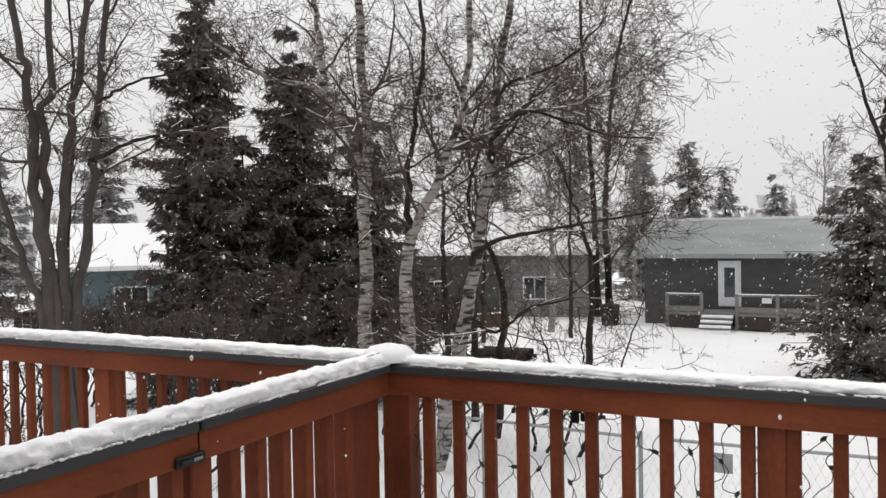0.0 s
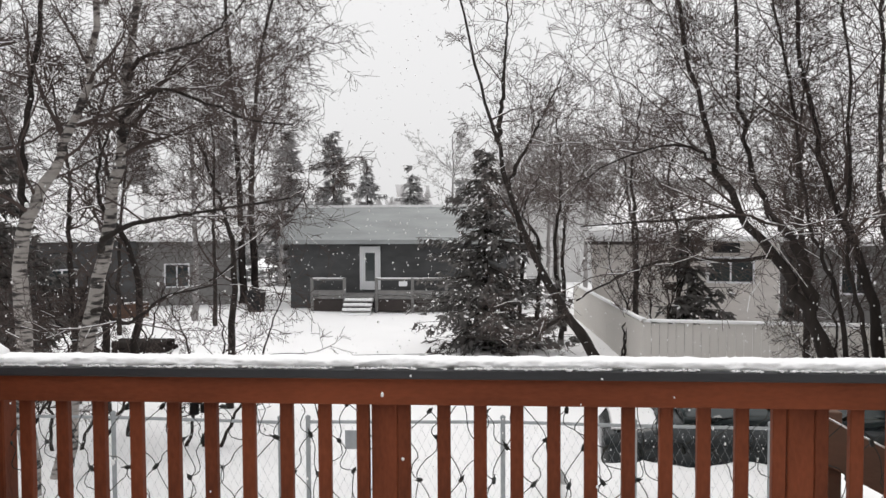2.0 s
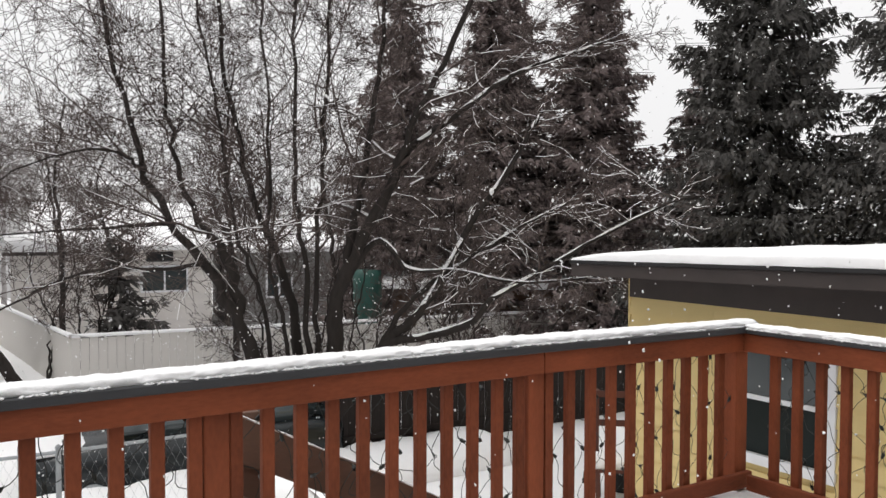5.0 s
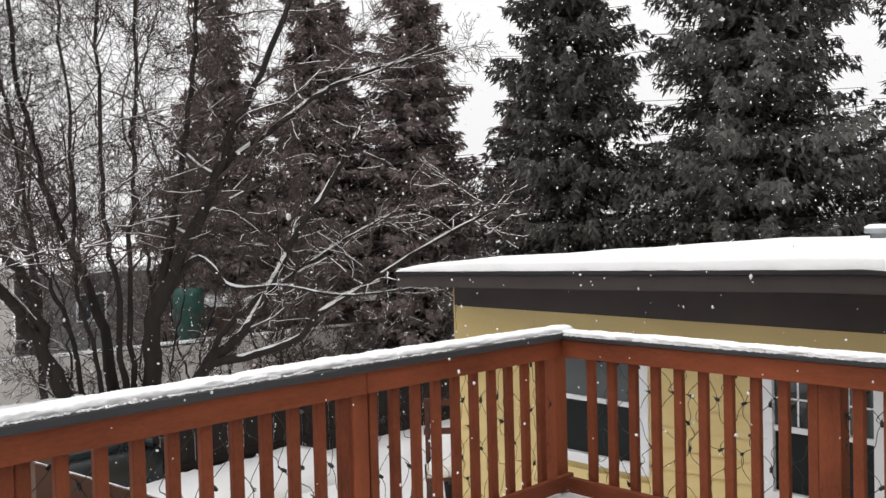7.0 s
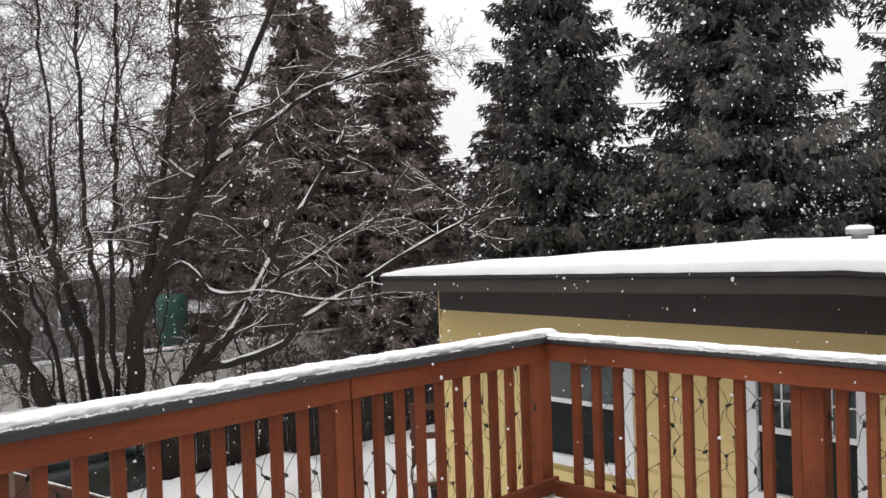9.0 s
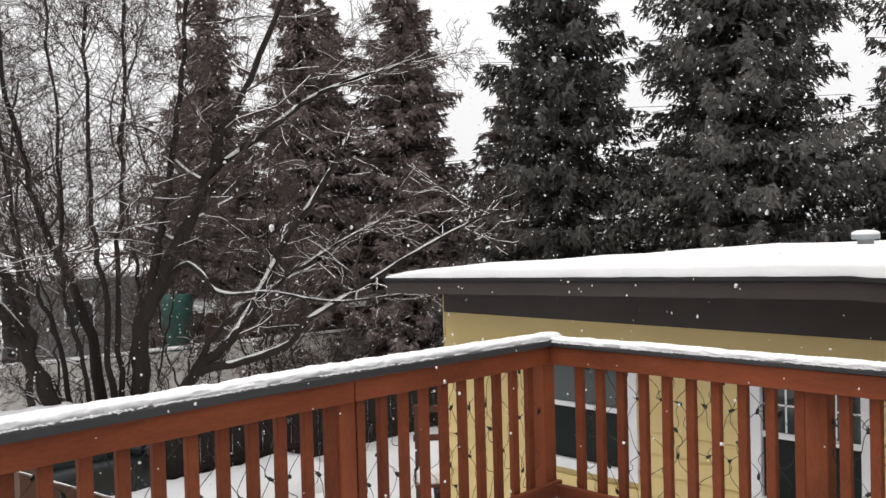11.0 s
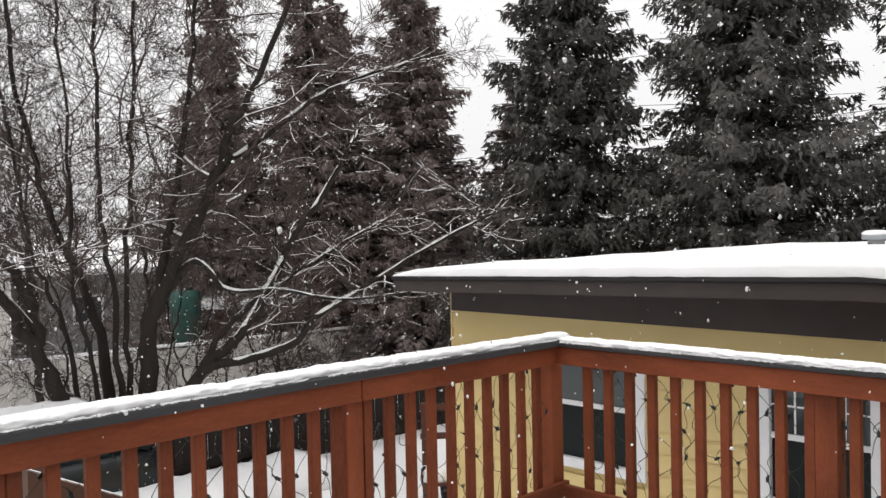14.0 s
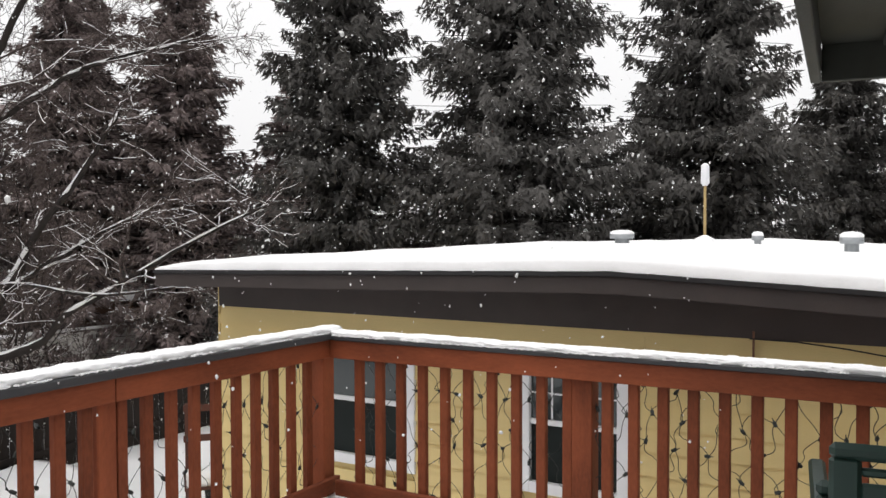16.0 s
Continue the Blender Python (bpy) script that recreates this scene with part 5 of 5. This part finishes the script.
# ---------------------------------------------------------------- spruces
def spruce(name, label, x, y, top, spread_r, seed, needle, snow=0.1, whorl=0.24, per=9, blades=46, size=1.0, foot=-2.4, clear=0.3, group="spruces", shape=0.75, hang=1.2, thin=99.0):
    rnd = np.random.RandomState(seed)
    tree = thing(name, label, "tree", group=group)
    h = top - foot
    put("trunk", sweep("trunk", [(x, y, foot - 0.1), (x + 0.03, y, foot + h * 0.5), (x, y, top)], [h * 0.016, h * 0.010, 0.012], 9), BARK, tree)
    vs, ss, bp0, bp1, br = [], [], [], [], []
    zs = np.arange(foot + clear, top - 0.1, whorl)
    lobe = rnd.uniform(0, 6.3, 3)
    for zc in zs:
        f = (zc - foot) / h
        n = max(4, int(per * (1.05 - 0.55 * f)))
        for a in rnd.rand() * 6.3 + np.arange(n) * 2 * np.pi / n + rnd.normal(0, 0.25, n):
            ln = spread_r * (1 - f) ** shape * rnd.uniform(0.3, 1.2) * (1 + 0.16 * np.sin(2 * a + lobe[0] + 5 * f) + 0.12 * np.sin(zc * 2.1 + lobe[1])) + 0.14
            out = np.array([np.cos(a), np.sin(a), 0])
            side = np.array([-np.sin(a), np.cos(a), 0])
            z0 = zc + rnd.normal(0, 0.16 + 0.7 * whorl)
            sag = ln * (0.52 - 0.38 * f) * rnd.uniform(0.3, 1.6)
            s = np.linspace(0, 1, 6)
            line = np.array([x, y, z0]) + out * (s * ln)[:, None] + np.array([0, 0, 1.0]) * (-sag * s ** 1.1 + 0.75 * sag * s ** 3)[:, None]
            bp0.append(line[[0, 2]]), bp1.append(line[[2, 5]]), br.append(np.array([0.018, 0.011]) * size)
            m = max(14, int(blades * 1.9 * (0.35 + ln / spread_r) * (1.0 if z0 < thin else 0.15)))
            u = rnd.rand(m) ** 0.7
            k = np.minimum((u * 5).astype(int), 4)
            w = (u * 5 - k)[:, None]
            p = line[k] * (1 - w) + line[k + 1] * w
            p = p + side * (rnd.uniform(-0.2, 0.2, m) * ln * (1.1 - u))[:, None] + np.array([0, 0, -1.0]) * (rnd.rand(m, 1) ** 1.6) * 0.16 * hang
            way = np.where(rnd.rand(m) < 0.5, 1, -1)[:, None]
            bl = (0.16 + 0.26 * rnd.rand(m))[:, None] * size * (1.1 - 0.4 * u)[:, None]
            d = out * rnd.uniform(0.3, 1.0, (m, 1)) + side * way * rnd.uniform(0.2, 1.0, (m, 1)) + np.array([0, 0, -1.0]) * rnd.uniform(-0.25, hang, (m, 1))
            d /= np.linalg.norm(d, axis=1, keepdims=True)
            nrm = np.cross(d, rnd.normal(0, 1.1, (m, 3)) + np.array([0, 0, 1.0]))
            nrm /= np.linalg.norm(nrm, axis=1, keepdims=True)
            wd = bl * rnd.uniform(0.14, 0.26, (m, 1))
            vs.append(np.stack([p + nrm * wd, p + d * bl, p - nrm * wd], 1))
            lit = rnd.rand(m) < snow * 0.55
            if lit.any():
                q = p[lit] + np.array([0, 0, 0.025 * size])
                dd = d[lit] * np.array([1, 1, 0.7])
                b2, w2 = bl[lit] * 0.8, wd[lit] * 1.25
                fl = np.cross(dd, [0, 0, 1.0])
                fl /= np.maximum(np.linalg.norm(fl, axis=1, keepdims=True), 1e-6)
                ss.append(np.stack([q, q + dd * b2 * 0.5 + fl * w2 - [0, 0, 0.012], q + dd * b2, q + dd * b2 * 0.5 - fl * w2 - [0, 0, 0.012]], 1))
    v = np.concatenate(vs).reshape(-1, 3)
    crown = put("crown", mesh_np("crown", v, np.arange(len(v)).reshape(-1, 3)), needle, tree)
    bo = put("bough_wood", mesh_np("bough_wood", *tubes(np.concatenate(bp0), np.concatenate(bp1), np.concatenate(br), np.concatenate(br) * 0.8, 3)), BARK, tree)
    bo["kind"] = "stuff"
    if ss:
        v = np.concatenate(ss).reshape(-1, 3)
        put("bough_snow", mesh_np("bough_snow", v, np.arange(len(v)).reshape(-1, 4)), SNOW, tree, "snow lying on the boughs")["kind"] = "stuff"
    return tree


DARK_LABEL = "tall dark spruce with drooping snow-dusted boughs"
spruce("spruce_tree", DARK_LABEL, -13.8, 14.5, 7.0, 2.1, 21, NEEDLE_MID, 0.02, per=12, blades=86, size=0.8, shape=0.62, whorl=0.27)
spruce("spruce_tree", DARK_LABEL, -13.4, 17.45, 6.3, 2.2, 22, NEEDLE_MID, 0.02, per=12, blades=86, size=0.8, shape=0.62, whorl=0.27)
spruce("spruce_tree", DARK_LABEL, -12.0, 18.6, 4.4, 2.6, 23, NEEDLE_MID, 0.02, per=12, blades=80, size=0.8, whorl=0.27)
spruce("spruce_tree", DARK_LABEL, -13.9, 16.0, 4.0, 2.4, 26, NEEDLE_MID, 0.03)
spruce("spruce_tree", DARK_LABEL, -11.0, 17.2, 1.8, 2.2, 27, NEEDLE_MID, 0.03)
spruce("spruce_tree", "small spruce with snow on its spreading lower boughs", -0.4, 24.2, 3.1, 3.1, 24, NEEDLE_MID, 0.22, whorl=0.28, per=10, blades=44, size=0.9, shape=0.85)
spruce("spruce_tree", "small snowy spruce behind the board fence", 5.2, 23.6, 1.3, 1.2, 25, NEEDLE_MID, 0.2, whorl=0.24, per=6, blades=26)
for k, (x, y, top, r) in enumerate([(16.7, 17.8, 9.6, 2.6), (18.3, 19.2, 9.0, 2.7), (15.85, 21.2, 8.6, 2.7), (13.0, 22.0, 7.6, 2.4), (14.6, 19.8, 8.6, 2.6), (19.6, 16.4, 5.6, 2.6), (17.4, 22.4, 9.4, 2.7), (14.4, 24.5, 9.6, 2.8), (20.2, 21.5, 9.0, 2.8)]):
    spruce("spruce_tree", "tall grey-green spruce in a dense row", x, y, top, r, 30 + k, NEEDLE_ROW, 0.025, blades=48, per=11, shape=0.6, size=0.9)
for k, (x, y, top, r) in enumerate([(17.3, 12.8, 14.0, 2.8), (18.6, 8.7, 15.5, 3.9), (21.0, 4.6, 10.8, 3.7), (26.3, 2.2, 8.6, 2.4), (24.5, 7.0, 5.6, 3.2), (22.5, 10.8, 6.5, 3.0), (25.5, -1.0, 10.0, 3.0)]):
    spruce("spruce_tree", "large dark spruce with heavy drooping boughs behind the yellow house", x, y, top, r, 50 + k, NEEDLE, 0.05, whorl=0.27, per=15, blades=125, size=0.74, hang=1.9, thin=8.6, shape=0.7)
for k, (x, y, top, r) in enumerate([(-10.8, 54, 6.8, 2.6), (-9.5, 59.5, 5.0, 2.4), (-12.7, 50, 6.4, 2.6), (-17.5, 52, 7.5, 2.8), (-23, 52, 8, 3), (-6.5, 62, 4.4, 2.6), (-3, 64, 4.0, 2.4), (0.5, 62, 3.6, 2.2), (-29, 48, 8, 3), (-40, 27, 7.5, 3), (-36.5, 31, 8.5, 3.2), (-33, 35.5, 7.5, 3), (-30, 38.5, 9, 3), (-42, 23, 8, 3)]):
    spruce("far_spruce", "far spruce with snowy boughs, needles coloured pale for haze", x, y, top, r, 80 + k, NEEDLE_FAR, 0.12, whorl=0.36, per=8, blades=26, size=1.6, foot=-2.9, group="far spruces")

# distant woods
fw = np.random.RandomState(9)


def woods(name, label, turns, reach, tall, wide, material):
    wv = []
    for a in turns:
        d, hh, w = fw.uniform(*reach), fw.uniform(*tall), fw.uniform(*wide)
        bx, by = math.sin(a) * d, math.cos(a) * d
        for lv in range(7):
            z0 = -3 + hh * 1.15 * lv / 7
            ww = w * (1 - lv / 7.05) * fw.uniform(0.8, 1.2)
            for c in range(4):
                t = c * math.pi / 4 + fw.rand()
                dx, dy = math.cos(t) * ww, math.sin(t) * ww
                wv.append([(bx - dx, by - dy, z0 - 0.4), (bx + dx, by + dy, z0 - 0.5), (bx + fw.normal(0, .2), by, z0 + hh * (0.30 - 0.03 * lv)), (bx + fw.normal(0, .1), by, z0 + hh * (0.29 - 0.03 * lv))])
    wv = np.array(wv).reshape(-1, 3)
    tagged(put(name, mesh_np(name, wv, np.arange(len(wv)).reshape(-1, 4)), material), label, "woods", kind="stuff")


woods("distant_woods", "distant woods coloured pale to imitate snowfall haze", np.linspace(-1.25, 1.75, 620), (85, 135), (3.5, 7.0), (1.8, 3.8), WOODS_FAR)
# added ring out of view that keeps low sky light off the yellow wall
woods("neighbouring_woods", "unseen spruces added round the yards to block low sky light", np.linspace(1.75, 2 * math.pi - 1.25, 260), (32, 46), (10, 14), (2.0, 3.2), NEEDLE)


# ---------------------------------------------------------------- falling snow
fr = np.random.RandomState(77)
n_f = 17000
ang = fr.uniform(-0.95, 1.35, n_f)
dist = 1.7 + 19 * fr.rand(n_f) ** 0.62
fx, fy = 0.2 + np.sin(ang) * dist, 0.2 + np.cos(ang) * dist
fz = 1.6 + (fr.rand(n_f) - 0.55) * dist * 0.85
keep = (fz > -1.9) & ~((fx > 6.4) & (fy < 7.6) & (fz < 1.7)) & (np.abs(fy - 3.4) > 0.15) & (np.abs(fx - 4.4) > 0.15) & ~((fx < -1.85) & (fx > -2.3) & (fy < 3.6))
keep &= ~((fy < 0.8) & (fz > 2.1))
c, far_d = np.stack([fx, fy, fz], 1)[keep], dist[keep]
r = (0.0034 + 0.0058 * fr.rand(len(c)) ** 2.4) * (0.42 + 0.085 * far_d)
oct_v = np.array([(1, 0, 0), (-1, 0, 0), (0, 1, 0), (0, -1, 0), (0, 0, 1), (0, 0, -1)], float)
oct_f = np.array([(0, 2, 4), (2, 1, 4), (1, 3, 4), (3, 0, 4), (2, 0, 5), (1, 2, 5), (3, 1, 5), (0, 3, 5)])
bm = bmesh.new()
bmesh.ops.create_icosphere(bm, subdivisions=1, radius=1)
ico_v, ico_f = np.array([v.co[:] for v in bm.verts]), np.array([[v.index for v in f.verts] for f in bm.faces])
bm.free()
sv, sf, base = [], [], 0
for near, (ball_v, ball_f) in ((True, (ico_v, ico_f)), (False, (oct_v, oct_f))):
    pick = (far_d < 6.5) == near
    cc, rr = c[pick], r[pick]
    jig = 1 + fr.normal(0, 0.16, (len(cc), len(ball_v), 1))
    stretch = np.stack([np.ones(len(cc)), np.ones(len(cc)), fr.uniform(0.8, 1.6, len(cc))], 1)[:, None]
    sv.append((cc[:, None] + ball_v[None] * jig * stretch * rr[:, None, None]).reshape(-1, 3))
    sf.append((np.arange(len(cc))[:, None, None] * len(ball_v) + ball_f[None]).reshape(-1, 3) + base)
    base += len(cc) * len(ball_v)
tagged(put("falling_snow", mesh_np("falling_snow", np.concatenate(sv), np.concatenate(sf), True), SNOW), "snowflakes falling through the air over the yard", "snowfall", kind="stuff")
